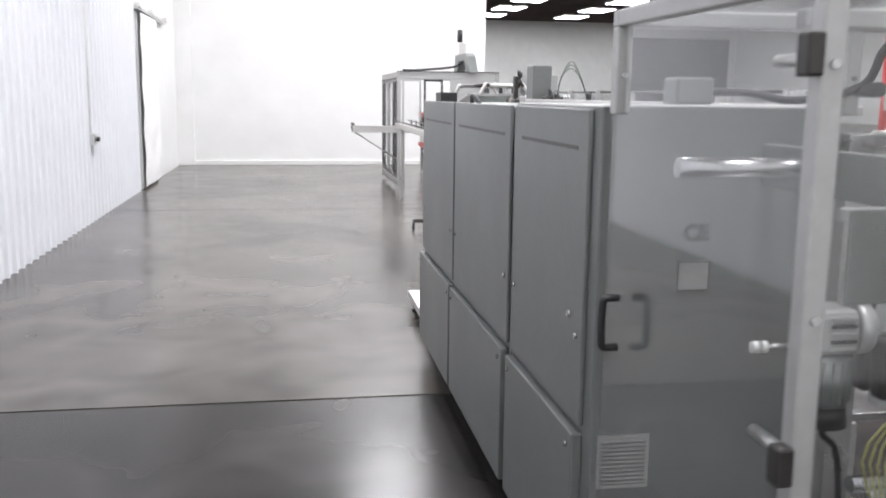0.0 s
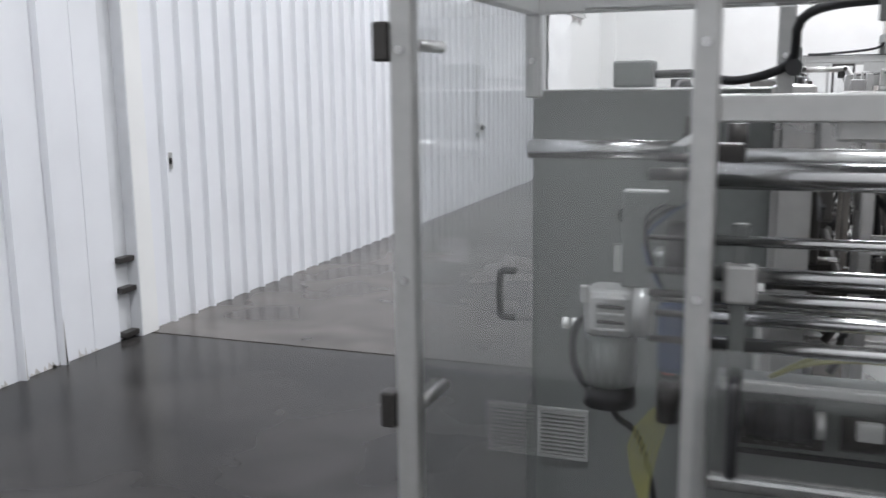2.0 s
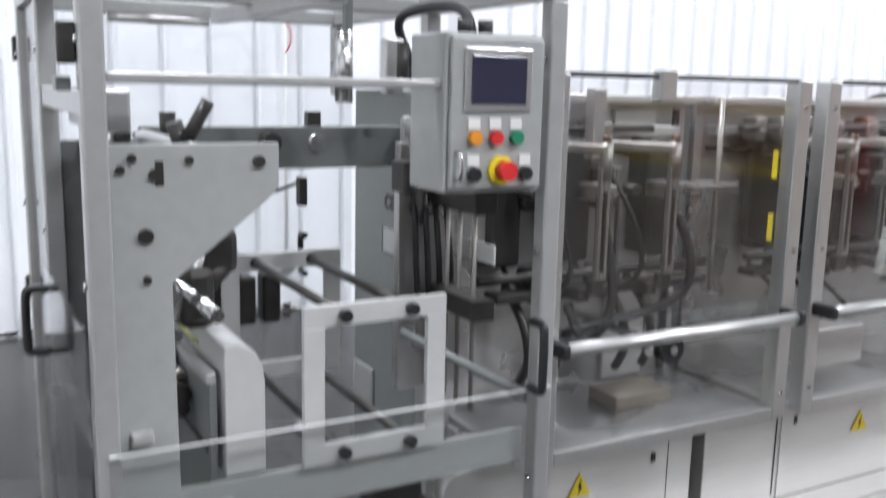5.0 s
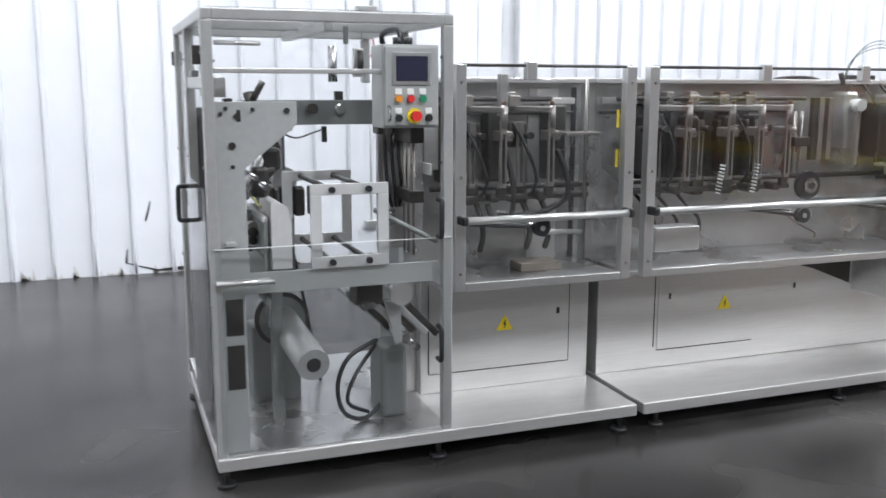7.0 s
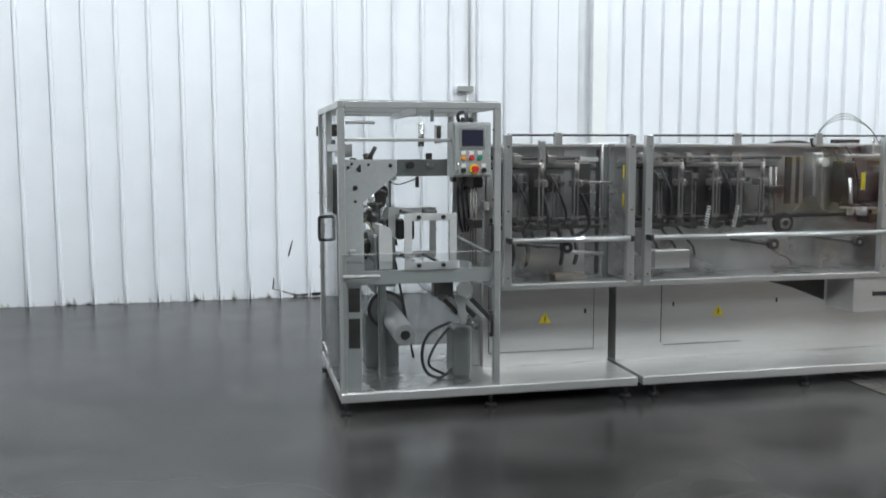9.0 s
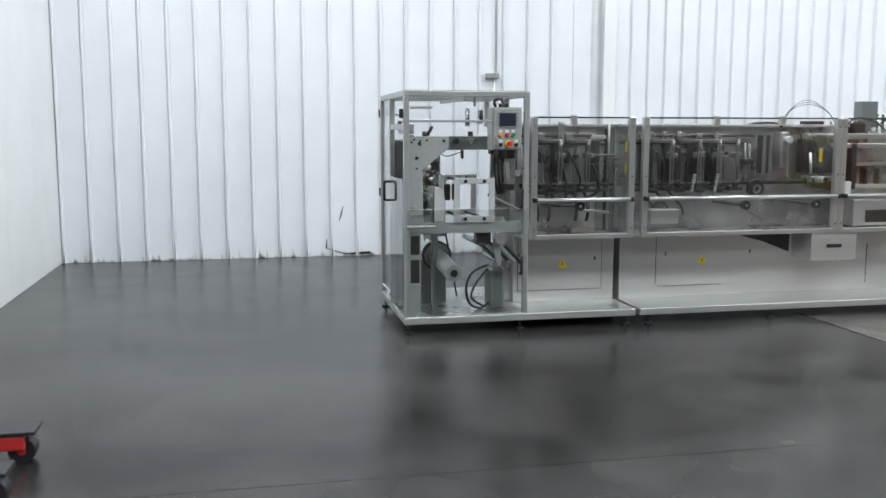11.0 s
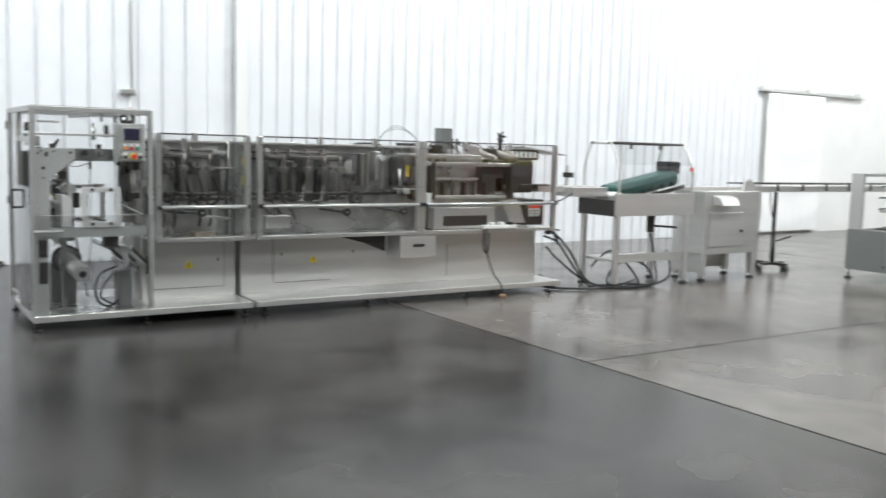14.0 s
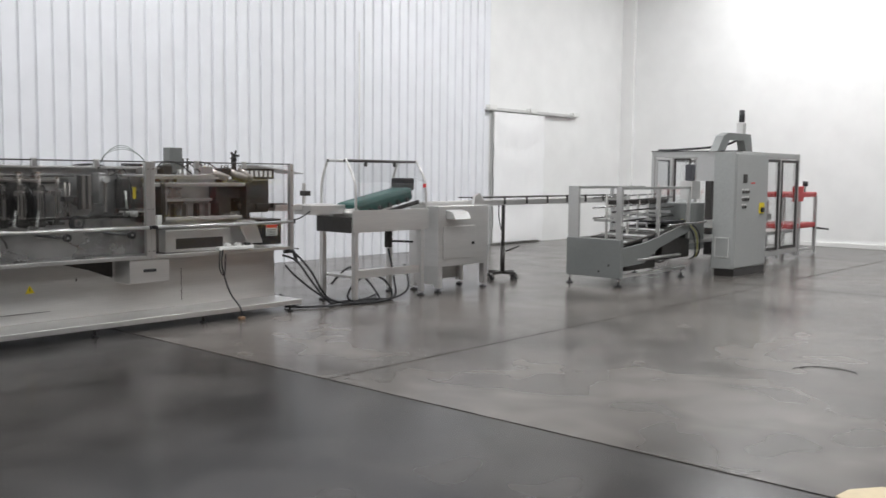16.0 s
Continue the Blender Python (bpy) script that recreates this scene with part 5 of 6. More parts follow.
# ---- infeed conveyor with guard arch ----
ic = thing("infeed_conveyor", (1.75, 8.3, 0), "stainless infeed conveyor with green belt under a clear guard arch", "conveyor")
for x in (1.47, 2.05):
    for y in (7.68, 8.85):
        lg = P_box(ic, "leg", x - 0.03, x + 0.03, y - 0.03, y + 0.03, 0.05, 0.86, M_STEEL)
        part("foot", b_cyl((x, y, 0), (x, y, 0.02), 0.05, 18), M_BLACK, lg)
        part("stem", b_cyl((x, y, 0.02), (x, y, 0.05), 0.014), M_CHROME, lg)
P_box(ic, "shelf", 1.47, 2.05, 7.71, 8.82, 0.3, 0.33, M_STEEL, "stainless lower shelf")
P_box(ic, "shelf_lip", 2.03, 2.05, 7.71, 8.82, 0.33, 0.4, M_STEEL)
P_box(ic, "side_cover", 2.06, 2.08, 7.62, 8.96, 0.86, 1.13, M_STEEL, "stainless side cover", 0.004)
P_box(ic, "side_cover", 1.42, 1.44, 7.62, 8.96, 0.86, 1.13, M_STEEL, "", 0.004)
P_box(ic, "tray", 1.44, 2.06, 7.62, 8.96, 0.86, 0.885, M_STEEL, "", 0.003)
P_box(ic, "end_cover", 1.44, 2.06, 7.6, 7.62, 0.86, 1.05, M_DARK, "dark end cover")
rot = Euler((radians(11), 0, 0))
bl = P_box(ic, "belt", 1.6, 1.95, 7.75, 8.82, 1.13, 1.31, M_BELT, "dark green conveyor belt", 0.06, rot)
for k in range(6):
    yy = 7.85 + k * 0.16
    part("cleat_bracket", b_box(1.95, 1.975, yy, yy + 0.05, 1.06 + 0.031 * k, 1.12 + 0.031 * k, 0.004), M_DARK, bl)
P_box(ic, "belt_frame", 1.955, 1.975, 7.75, 8.9, 1.08, 1.13, M_DARK, "", 0.004, rot)
P_box(ic, "drive_block", 1.62, 1.85, 8.72, 8.93, 1.36, 1.52, M_BLACK, "black conveyor drive", 0.02)
P_cyl(ic, "tail_roller", (1.6, 7.78, 1.09), (1.97, 7.78, 1.09), 0.06, M_STEEL, "", 20)
P_box(ic, "feed_chute", 1.45, 1.8, 7.2, 7.75, 1.08, 1.19, M_STEEL, "stainless feed chute", 0.004)
for y in (7.68, 8.92):
    P_tube(ic, "guard_arch", [(2.06, y, 1.1), (2.05, y, 1.46), (1.9, y, 1.72), (1.87, y, 1.73)], 0.016, M_STEEL)
    P_tube(ic, "guard_arch", [(1.44, y, 1.1), (1.45, y, 1.46), (1.55, y, 1.72), (1.58, y, 1.73)], 0.016, M_STEEL)
    P_cyl(ic, "arch_top", (1.57, y, 1.73), (1.88, y, 1.73), 0.016, M_STEEL)
for x in (1.58, 1.88):
    P_cyl(ic, "guard_rail", (x, 7.66, 1.73), (x, 8.94, 1.73), 0.016, M_DARK)
P_box(ic, "guard_sheet", 2.062, 2.067, 7.7, 8.9, 1.14, 1.46, M_CLEAR, "clear plastic guard sheet", 0)
P_poly(ic, "guard_slope", [(2.062, 1.465), (1.9, 1.725), (1.905, 1.728), (2.067, 1.468)], "y", 7.7, 8.9, M_CLEAR, "clear plastic guard sheet")
for y in (8.0, 8.5):
    P_box(ic, "hinge", 1.87, 1.9, y, y + 0.03, 1.66, 1.72, M_DARK, "", 0.003)
P_cyl(ic, "lower_motor", (1.7, 8.6, 0.62), (1.7, 8.6, 0.84), 0.05, M_DARK, "dark motor below the belt", 16)
P_cyl(ic, "motor_neck", (1.7, 8.6, 0.84), (1.7, 8.6, 0.87), 0.03, M_STEEL)
P_cyl(ic, "crank", (1.72, 8.63, 0.7), (2.0, 8.75, 0.7), 0.014, M_BLACK)
P_box(ic, "sensor_post", 1.5, 1.53, 7.32, 7.35, 1.15, 1.45, M_STEEL)
P_box(ic, "sensor_head", 1.48, 1.6, 7.3, 7.37, 1.3, 1.36, M_DARK)
P_box(ic, "red_tag", 2.067, 2.07, 8.86, 8.92, 1.4, 1.45, M_REDP, "small red tag", 0)

# ---- metering cabinet ----
mc_ = thing("metering_cabinet", (1.85, 9.65, 0), "stainless metering cabinet on four legs with control box", "cabinet")
P_box(mc_, "body", 1.55, 2.08, 9.15, 10.2, 0.34, 1.15, M_STEEL, "", 0.006)
dd = P_box(mc_, "door", 2.082, 2.1, 9.24, 9.9, 0.44, 0.88, M_STEEL, "stainless door", 0.005)
part("handle", b_cyl((2.1, 9.84, 0.64), (2.12, 9.84, 0.64), 0.02, 14), M_BLACK, dd)
P_poly(mc_, "control_box", [(2.08, 0.98), (2.25, 0.98), (2.2, 1.07), (2.08, 1.1)], "y", 9.3, 9.62, M_PAINT_L, "sloped pale control box")
for x in (1.6, 2.04):
    for y in (9.2, 10.15):
        lg = P_box(mc_, "leg", x - 0.04, x + 0.04, y - 0.04, y + 0.04, 0.06, 0.34, M_STEEL)
        part("foot", b_cyl((x, y, 0), (x, y, 0.022), 0.05, 18), M_BLACK, lg)
        part("stem", b_cyl((x, y, 0.022), (x, y, 0.06), 0.014), M_CHROME, lg)
P_box(mc_, "rear_skirt", 1.56, 1.575, 9.24, 10.11, 0.1, 0.34, M_STEEL, "", 0.003)
P_box(mc_, "side_skirt", 1.64, 2.0, 9.17, 9.185, 0.1, 0.34, M_STEEL, "", 0.003)
P_poly(mc_, "end_cheek", [(9.95, 1.15), (10.2, 1.15), (10.17, 1.24), (10.08, 1.32), (9.98, 1.28)], "x", 1.98, 2.02, M_STEEL)
for x in (1.62, 1.72, 1.82):
    P_box(mc_, "top_rail", x, x + 0.03, 9.1, 10.1, 1.15, 1.2, M_STEEL)

# ---- transfer conveyor on a castor stand ----
tc = thing("transfer_conveyor", (1.65, 12.5, 0), "long narrow chain conveyor on a dark castor stand", "conveyor")
for x in (1.56, 1.72):
    P_box(tc, "side_rail", x, x + 0.02, 10.15, 14.6, 1.12, 1.2, M_STEEL)
P_box(tc, "chain", 1.58, 1.72, 10.16, 14.6, 1.15, 1.17, M_DARK, "dark flat-top chain")
for x in (1.53, 1.77):
    P_cyl(tc, "guide_rail", (x, 10.2, 1.24), (x, 14.6, 1.24), 0.009, M_DARK)
for k in range(8):
    P_box(tc, "guide_bracket", 1.77, 1.79, 10.4 + k * 0.55, 10.43 + k * 0.55, 1.14, 1.26, M_DARK)
P_box(tc, "stand_post", 1.63, 1.67, 11.08, 11.12, 0.12, 1.12, M_DARK, "dark stand post")
P_cyl(tc, "stand_sleeve", (1.65, 11.1, 0.1), (1.65, 11.1, 0.5), 0.035, M_DARK)
P_box(tc, "stand_foot", 1.4, 1.9, 11.07, 11.13, 0.08, 0.12, M_DARK)
P_box(tc, "stand_foot", 1.62, 1.68, 10.85, 11.35, 0.08, 0.12, M_DARK)
for x, y in ((1.4, 11.1), (1.9, 11.1), (1.65, 10.85), (1.65, 11.35)):
    cs = P_cyl(tc, "castor", (x - 0.015, y, 0.04), (x + 0.015, y, 0.04), 0.04, M_BLACK, "", 18)
    part("fork", b_box(x - 0.02, x + 0.02, y - 0.01, y + 0.01, 0.04, 0.1, 0.003), M_STEEL, cs)
P_cyl(tc, "crank_handle", (1.68, 11.14, 0.42), (1.82, 11.28, 0.5), 0.012, M_DARK)
P_tube(tc, "hose", [(1.72, 10.9, 1.12), (1.74, 10.88, 0.95), (1.74, 10.95, 0.75), (1.7, 11.05, 0.85), (1.67, 11.08, 1.05)], 0.009, M_RUBBER)
P_box(tc, "far_leg", 1.62, 1.68, 14.3, 14.36, 0.0, 1.12, M_STEEL)

# ---- case packer ----
cp = thing("case_packer", (3.2, 15.0, 0), "grey case packing machine with guard frame and loading table", "packaging machine")
bx = P_box(cp, "table_body", 2.56, 3.46, 11.46, 11.56, 0.12, 0.67, M_PAINT, "grey table end panel", 0.006)
for x, z in ((3.28, 0.3), (3.12, 0.2)):
    part("screw", b_cyl((x, 11.455, z), (x, 11.46, z), 0.018, 12), M_DARK, bx)
P_box(cp, "table_side", 2.56, 2.62, 11.56, 13.6, 0.3, 0.66, M_PAINT)
P_poly(cp, "sloping_bed", [(11.56, 0.55), (12.2, 0.6), (13.6, 0.86), (13.6, 0.72), (12.6, 0.5), (12.15, 0.3), (11.56, 0.28)], "x", 3.42, 3.46, M_PAINT, "grey sloping bed side")
P_poly(cp, "bed", [(11.56, 0.6), (13.6, 0.84), (13.6, 0.82), (11.56, 0.57)], "x", 2.62, 3.42, M_DARK, "dark loading bed")
P_box(cp, "lower_rail", 3.38, 3.44, 11.56, 13.5, 0.12, 0.16, M_ALU)
P_box(cp, "lower_rail", 2.58, 2.64, 11.56, 13.5, 0.12, 0.16, M_ALU)
for k in range(7):
    yy = 11.75 + 0.27 * k
    P_cyl(cp, "bed_roller", (2.64, yy, 0.62 + 0.032 * k), (3.4, yy, 0.62 + 0.032 * k), 0.022, M_DARK if k % 2 else M_ALU)
for k in range(4):
    P_tube(cp, "under_hose", [(2.8, 12.0 + 0.35 * k, 0.42), (2.95, 12.15 + 0.35 * k, 0.3), (3.15, 12.3 + 0.3 * k, 0.22), (3.3, 12.5 + 0.28 * k, 0.34)], 0.014, M_RUBBER)
P_cyl(cp, "under_motor", (3.05, 12.1, 0.3), (3.05, 12.45, 0.3), 0.075, M_DARK, "dark drive motor", 18)
P_box(cp, "chain_guard", 3.28, 3.4, 12.8, 13.7, 0.3, 0.62, M_DARK, "", 0.01)
for k in range(3):
    P_tube(cp, "loose_hose", [(3.3, 13.5 + 0.1 * k, 0.9), (3.5, 13.6 + 0.1 * k, 0.7), (3.5, 13.7 + 0.06 * k, 0.35), (3.35, 13.8, 0.25)], 0.012, M_HOSE if k == 1 else M_RUBBER)
P_box(cp, "dark_deck", 2.75, 3.38, 12.9, 13.6, 0.86, 0.89, M_BLACK, "", 0.006)
P_cyl(cp, "cross_roll", (3.44, 11.95, 0.36), (3.44, 13.3, 0.36), 0.025, M_ALU)
P_box(cp, "under_box", 2.75, 3.3, 11.9, 12.8, 0.18, 0.4, M_DARK, "dark drive below the bed", 0.02)
for x, y in ((2.6, 11.5), (3.42, 11.5), (2.6, 13.4), (3.42, 13.4)):
    f = P_cyl(cp, "foot", (x, y, 0), (x, y, 0.02), 0.05, M_BLACK, "", 18)
    part("stem", b_cyl((x, y, 0.02), (x, y, 0.13), 0.015), M_CHROME, f)
for x0, x1, y, z1, m in ((2.55, 2.73, 11.5, 1.42, M_PAINT_L), (3.3, 3.34, 11.6, 1.42, M_ALU), (3.4, 3.45, 11.5, 1.42, M_ALU), (3.4, 3.45, 12.58, 1.4, M_ALU), (2.6, 2.64, 12.58, 1.4, M_ALU), (3.4, 3.45, 13.55, 1.42, M_ALU)):
    P_box(cp, "table_post", x0, x1, y, y + 0.05, 0.6, z1, m, "", 0.004)
P_box(cp, "top_rail", 3.4, 3.45, 11.55, 13.6, 1.38, 1.42, M_ALU)
P_box(cp, "top_rail", 2.6, 2.64, 11.55, 13.6, 1.38, 1.42, M_ALU)
for z in (0.95, 1.1, 1.25):
    P_cyl(cp, "guide_bar", (2.85, 11.7, z), (2.85, 13.6, z + 0.04), 0.012, M_CHROME)
    P_cyl(cp, "guide_bar", (3.15, 11.75, z - 0.05), (3.15, 13.6, z), 0.012, M_DARK)
for k in range(6):
    yy = 11.8 + k * 0.3
    P_box(cp, "pusher", 2.8, 3.25, yy, yy + 0.03, 0.9 + 0.05 * (k % 3), 0.94 + 0.05 * (k % 3), M_ALU)
    P_box(cp, "pusher_post", 3.0, 3.03, yy, yy + 0.03, 0.66, 1.3, M_STEEL)
    P_box(cp, "valve_block", 2.95 + 0.05 * (k % 2), 3.1, yy + 0.1, yy + 0.2, 1.15, 1.22, M_DARK, "", 0.01)
# guard frame
F0, F1, G0 = 1.7, 3.45, 15.5
for y in (G0, 16.2, 17.2, 18.1):
    for x in (F0, F1 - 0.06):
        P_box(cp, "frame_post", x, x + 0.06, y, y + 0.06, 0.05, 1.92, M_PAINT_L, "", 0.005)
for x in (F0, F1 - 0.06):
    P_box(cp, "frame_top", x, x + 0.06, G0, 18.16, 1.92, 2.02, M_PAINT_L, "", 0.005)
    P_box(cp, "frame_foot", x, x + 0.059, G0 + 0.07, 18.09, 0.12, 0.2, M_PAINT_L, "", 0.005)
for y in (G0, 18.1):
    P_box(cp, "cross_top", F0 + 0.06, F1 - 0.06, y, y + 0.06, 1.92, 2.02, M_PAINT_L, "", 0.005)
P_box(cp, "edge_cap", F0 - 0.01, F1, G0 - 0.02, G0 + 0.005, 2.021, 2.035, M_BLACK)
for y0, y1 in ((16.2, 17.18), (17.28, 18.08)):
    d = P_box(cp, "guard_door", F1 - 0.035, F1 - 0.03, y0, y1, 0.24, 1.88, M_CLEAR, "clear guard door in a dark frame", 0)
    part("door_frame", b_frame("x", F1 - 0.02, F1 + 0.005, y0, y1, 0.22, 1.9, 0.05), M_DARK, d)
for y0, y1 in ((15.6, 16.18), (16.28, 18.08)):
    d = P_box(cp, "rear_door", F0 + 0.03, F0 + 0.035, y0, y1, 0.24, 1.88, M_CLEAR, "clear guard door in a dark frame", 0)
    part("door_frame", b_frame("x", F0, F0 + 0.02, y0, y1, 0.22, 1.9, 0.05), M_DARK, d)
for x0, x1 in ((1.78, 2.11), (2.15, 2.48)):
    wf = part("window_frame", b_frame("y", G0 + 0.005, G0 + 0.03, x0, x1, 1.0, 1.9, 0.035), M_DARK if x0 > 2 else M_PAINT_L, cp)
    part("pane", b_box(x0 + 0.03, x1 - 0.03, G0 + 0.014, G0 + 0.019, 1.03, 1.87, 0), M_CLEAR, wf)
P_box(cp, "end_panel", 2.6, 3.38, G0 + 0.005, G0 + 0.035, 1.5, 1.92, M_PAINT_L, "grey end panel", 0.004)
sf = P_box(cp, "side_shelf", 0.95, F0, G0 + 0.05, G0 + 0.5, 1.0, 1.03, M_STEEL, "stainless side shelf")
part("shelf_lip", b_box(0.95, F0, G0 + 0.05, G0 + 0.07, 1.031, 1.12, 0.003), M_STEEL, sf)
part("shelf_end", b_box(0.95, 0.98, G0 + 0.071, G0 + 0.5, 1.031, 1.16, 0.003), M_DARK, sf)
part("shelf_strut", b_cyl((1.0, G0 + 0.2, 1.0), (F0 + 0.01, G0 + 0.2, 0.55), 0.012), M_ALU, sf)
P_box(cp, "magazine", 2.7, 3.38, 13.62, 14.25, 0.4, 1.15, M_PAINT, "grey carton magazine", 0.01)
P_box(cp, "servo", 2.93, 3.05, 14.4, 14.55, 1.5, 1.78, M_RACK, "dark grey servo motor", 0.02)
P_box(cp, "servo_mount", 2.9, 3.12, 14.3, 14.6, 1.2, 1.5, M_STEEL)
for k in range(4):
    P_box(cp, "inner_carriage", 2.3, 3.35, 15.3 + 0.6 * k, 14.95 + 0.6 * k, 0.7 + 0.08 * (k % 2), 0.82 + 0.08 * (k % 2), M_STEEL)
    P_box(cp, "inner_column", 2.85, 2.97, 15.35 + 0.6 * k, 15.45 + 0.6 * k, 0.2, 1.5, M_DARK)
P_box(cp, "inner_bed", 2.5, 3.38, 13.7, 18.1, 0.5, 0.56, M_STEEL)
# lift arch and mast
P_poly(cp, "lift_arch", [(15.35, 2.02), (15.6, 2.3), (15.8, 2.36), (16.4, 2.36), (16.75, 2.36), (16.85, 2.02), (16.55, 2.02), (16.45, 2.24), (15.85, 2.24), (15.65, 2.02)], "x", 2.9, 3.05, M_PAINT, "grey lift arch")
P_box(cp, "mast_block", 2.92, 3.04, 16.4, 16.55, 2.36, 2.56, M_STEEL)
P_cyl(cp, "mast_motor", (2.95, 16.55, 2.58), (2.95, 16.55, 2.8), 0.05, M_BLACK, "black upright motor", 18)
P_tube(cp, "mast_cable", [(F0 + 0.1, G0 + 0.05, 2.05), (2.1, 15.7, 2.06), (2.8, 16.1, 2.14), (2.98, 16.5, 2.3)], 0.02, M_RUBBER)
# red outfeed
for z in (0.56, 1.18):
    P_box(cp, "red_belt", 2.6, 3.35, 18.16, 19.45, z, z + 0.1, M_RED, "red outfeed belt", 0.02)
P_box(cp, "red_guard", 3.3, 3.36, 18.2, 18.7, 1.1, 1.4, M_RED, "red side guard", 0.02)
for y in (18.5, 19.4):
    for x in (2.65, 3.3):
        P_box(cp, "outfeed_post", x, x + 0.06, y, y + 0.06, 0.03, 1.22 if y > 19 else 1.1, M_PAINT_L)
P_box(cp, "outfeed_rail", 3.3, 3.34, 18.16, 19.46, 0.1, 0.15, M_ALU)
P_cyl(cp, "outfeed_arm", (3.32, 19.4, 0.55), (3.45, 19.9, 0.5), 0.02, M_DARK)
P_cyl(cp, "outfeed_lamp", (3.3, 18.9, 1.4), (3.3, 18.9, 1.5), 0.05, M_BLACK)
P_cyl(cp, "lamp_stem", (3.3, 18.9, 1.2), (3.3, 18.9, 1.4), 0.012, M_DARK)
P_cyl(cp, "push_rod", (3.45, 12.9, 0.82), (3.55, 13.95, 0.86), 0.02, M_CHROME)

sc = thing("switch_cabinet", (3.85, 14.55, 0), "tall pale grey electrical switch cabinet with buttons", "cabinet")
P_box(sc, "plinth", 3.7, 4.03, 13.98, 15.18, 0.0, 0.12, M_DARK, "dark plinth", 0.004)
P_box(sc, "body", 3.66, 4.02, 13.95, 15.2, 0.12, 1.96, M_SHEET, "", 0.008)
dr2 = P_box(sc, "door", 4.022, 4.04, 13.97, 15.18, 0.14, 1.94, M_SHEET, "", 0.006)
part("meter", b_box(4.04, 4.05, 14.2, 14.34, 1.48, 1.62, 0.004), M_DARK, dr2)
for k, (z, n) in enumerate(((1.34, 3), (1.22, 3), (1.1, 2))):
    for j in range(n):
        part("button", b_cyl((4.04, 14.2 + 0.1 * j, z), (4.06, 14.2 + 0.1 * j, z), 0.022, 12), M_DARK, dr2)
        part("button_tag", b_box(4.04, 4.043, 14.17 + 0.1 * j, 14.23 + 0.1 * j, z + 0.03, z + 0.05, 0), M_WHITE, dr2)
part("isolator_plate", b_box(4.04, 4.046, 14.85, 15.05, 0.98, 1.16, 0.002), M_YELLOW, dr2, "yellow isolator plate")
part("isolator_knob", b_box(4.046, 4.08, 14.9, 15.0, 1.0, 1.08, 0.01), M_BLACK, dr2, "black isolator switch")
part("red_bar", b_box(4.04, 4.043, 14.5, 14.66, 1.47, 1.49, 0), M_REDP, dr2)
P_box(sc, "document_pocket", 3.72, 3.95, 13.935, 13.95, 0.3, 0.62, M_SHEET, "pale document pocket", 0.003)
part("pocket_rim", b_frame("y", 13.93, 13.936, 3.72, 3.95, 0.3, 0.62, 0.008), M_WHITE, sc)

# ---- cables and small things on the floor ----
for k, pts in enumerate((
        [(1.7, 6.86, 0.62), (1.85, 6.95, 0.55), (1.95, 7.1, 0.3), (1.95, 7.35, 0.05), (1.9, 7.6, 0.02), (1.95, 8.0, 0.02), (2.1, 8.3, 0.03), (1.9, 8.5, 0.25), (1.7, 8.6, 0.6)],
        [(1.65, 6.86, 0.7), (1.8, 6.93, 0.66), (1.9, 7.1, 0.45), (1.85, 7.4, 0.1), (2.0, 7.55, 0.02), (2.15, 7.7, 0.02), (2.05, 8.1, 0.02), (1.8, 8.05, 0.3), (1.7, 7.9, 0.4), (1.6, 7.7, 0.2)],
        [(1.6, 6.9, 0.15), (1.8, 6.95, 0.03), (2.0, 7.1, 0.02), (2.1, 7.4, 0.02), (2.0, 7.8, 0.02), (1.8, 8.2, 0.02), (1.6, 8.5, 0.02)],
        [(1.7, 6.9, 0.5), (1.8, 7.0, 0.35), (1.95, 7.3, 0.1), (2.1, 7.6, 0.02), (2.2, 7.95, 0.02), (2.12, 8.25, 0.05), (1.95, 8.3, 0.22), (1.85, 8.1, 0.3), (1.82, 7.85, 0.18), (1.95, 7.7, 0.03), (2.15, 8.1, 0.02), (2.15, 8.5, 0.12), (1.9, 8.7, 0.4)],
        [(1.72, 6.87, 0.02), (1.9, 6.95, 0.02), (2.07, 7.28, 0.02), (2.0, 7.32, 0.02)])):
    c = solo("floor_cable", b_tube(pts, 0.013 if k != 2 else 0.01, 8, 6), M_RUBBER, "black rubber power cable trailing on the floor", "cable")
ps = thing("power_strip", (1.9, 6.0, 0.74), "white power strip with red switch on the machine ledge", "power strip")
P_box(ps, "strip", 1.84, 1.91, 5.85, 6.3, 0.74, 0.78, M_WHITE, "", 0.008)
for y in (5.95, 6.08, 6.2):
    P_box(ps, "plug", 1.85, 1.9, y, y + 0.06, 0.78, 0.81, M_BLACK if y > 6.1 else M_WHITE, "", 0.006)
P_tube(ps, "cord", [(1.9, 5.9, 0.76), (1.93, 5.86, 0.6), (1.92, 5.92, 0.4), (1.95, 5.97, 0.25), (2.06, 6.0, 0.13), (2.07, 6.0, 0.03)], 0.009, M_RUBBER)
P_tube(ps, "cord_loop", [(1.9, 5.86, 0.74), (1.92, 5.84, 0.55), (1.92, 5.9, 0.48), (1.91, 5.92, 0.7)], 0.008, M_RUBBER)
P_box(ps, "cord_plug", 2.05, 2.1, 5.97, 6.04, 0.0, 0.035, M_CARD, "brown plug end", 0.008)
wire = solo("loose_wire", b_tube([(7.35, 7.7, 0.004), (7.45, 7.9, 0.004), (7.65, 7.95, 0.004), (7.8, 7.88, 0.004)], 0.0035, 6, 5), M_RUBBER, "thin dark wire lying on the floor", "wire")
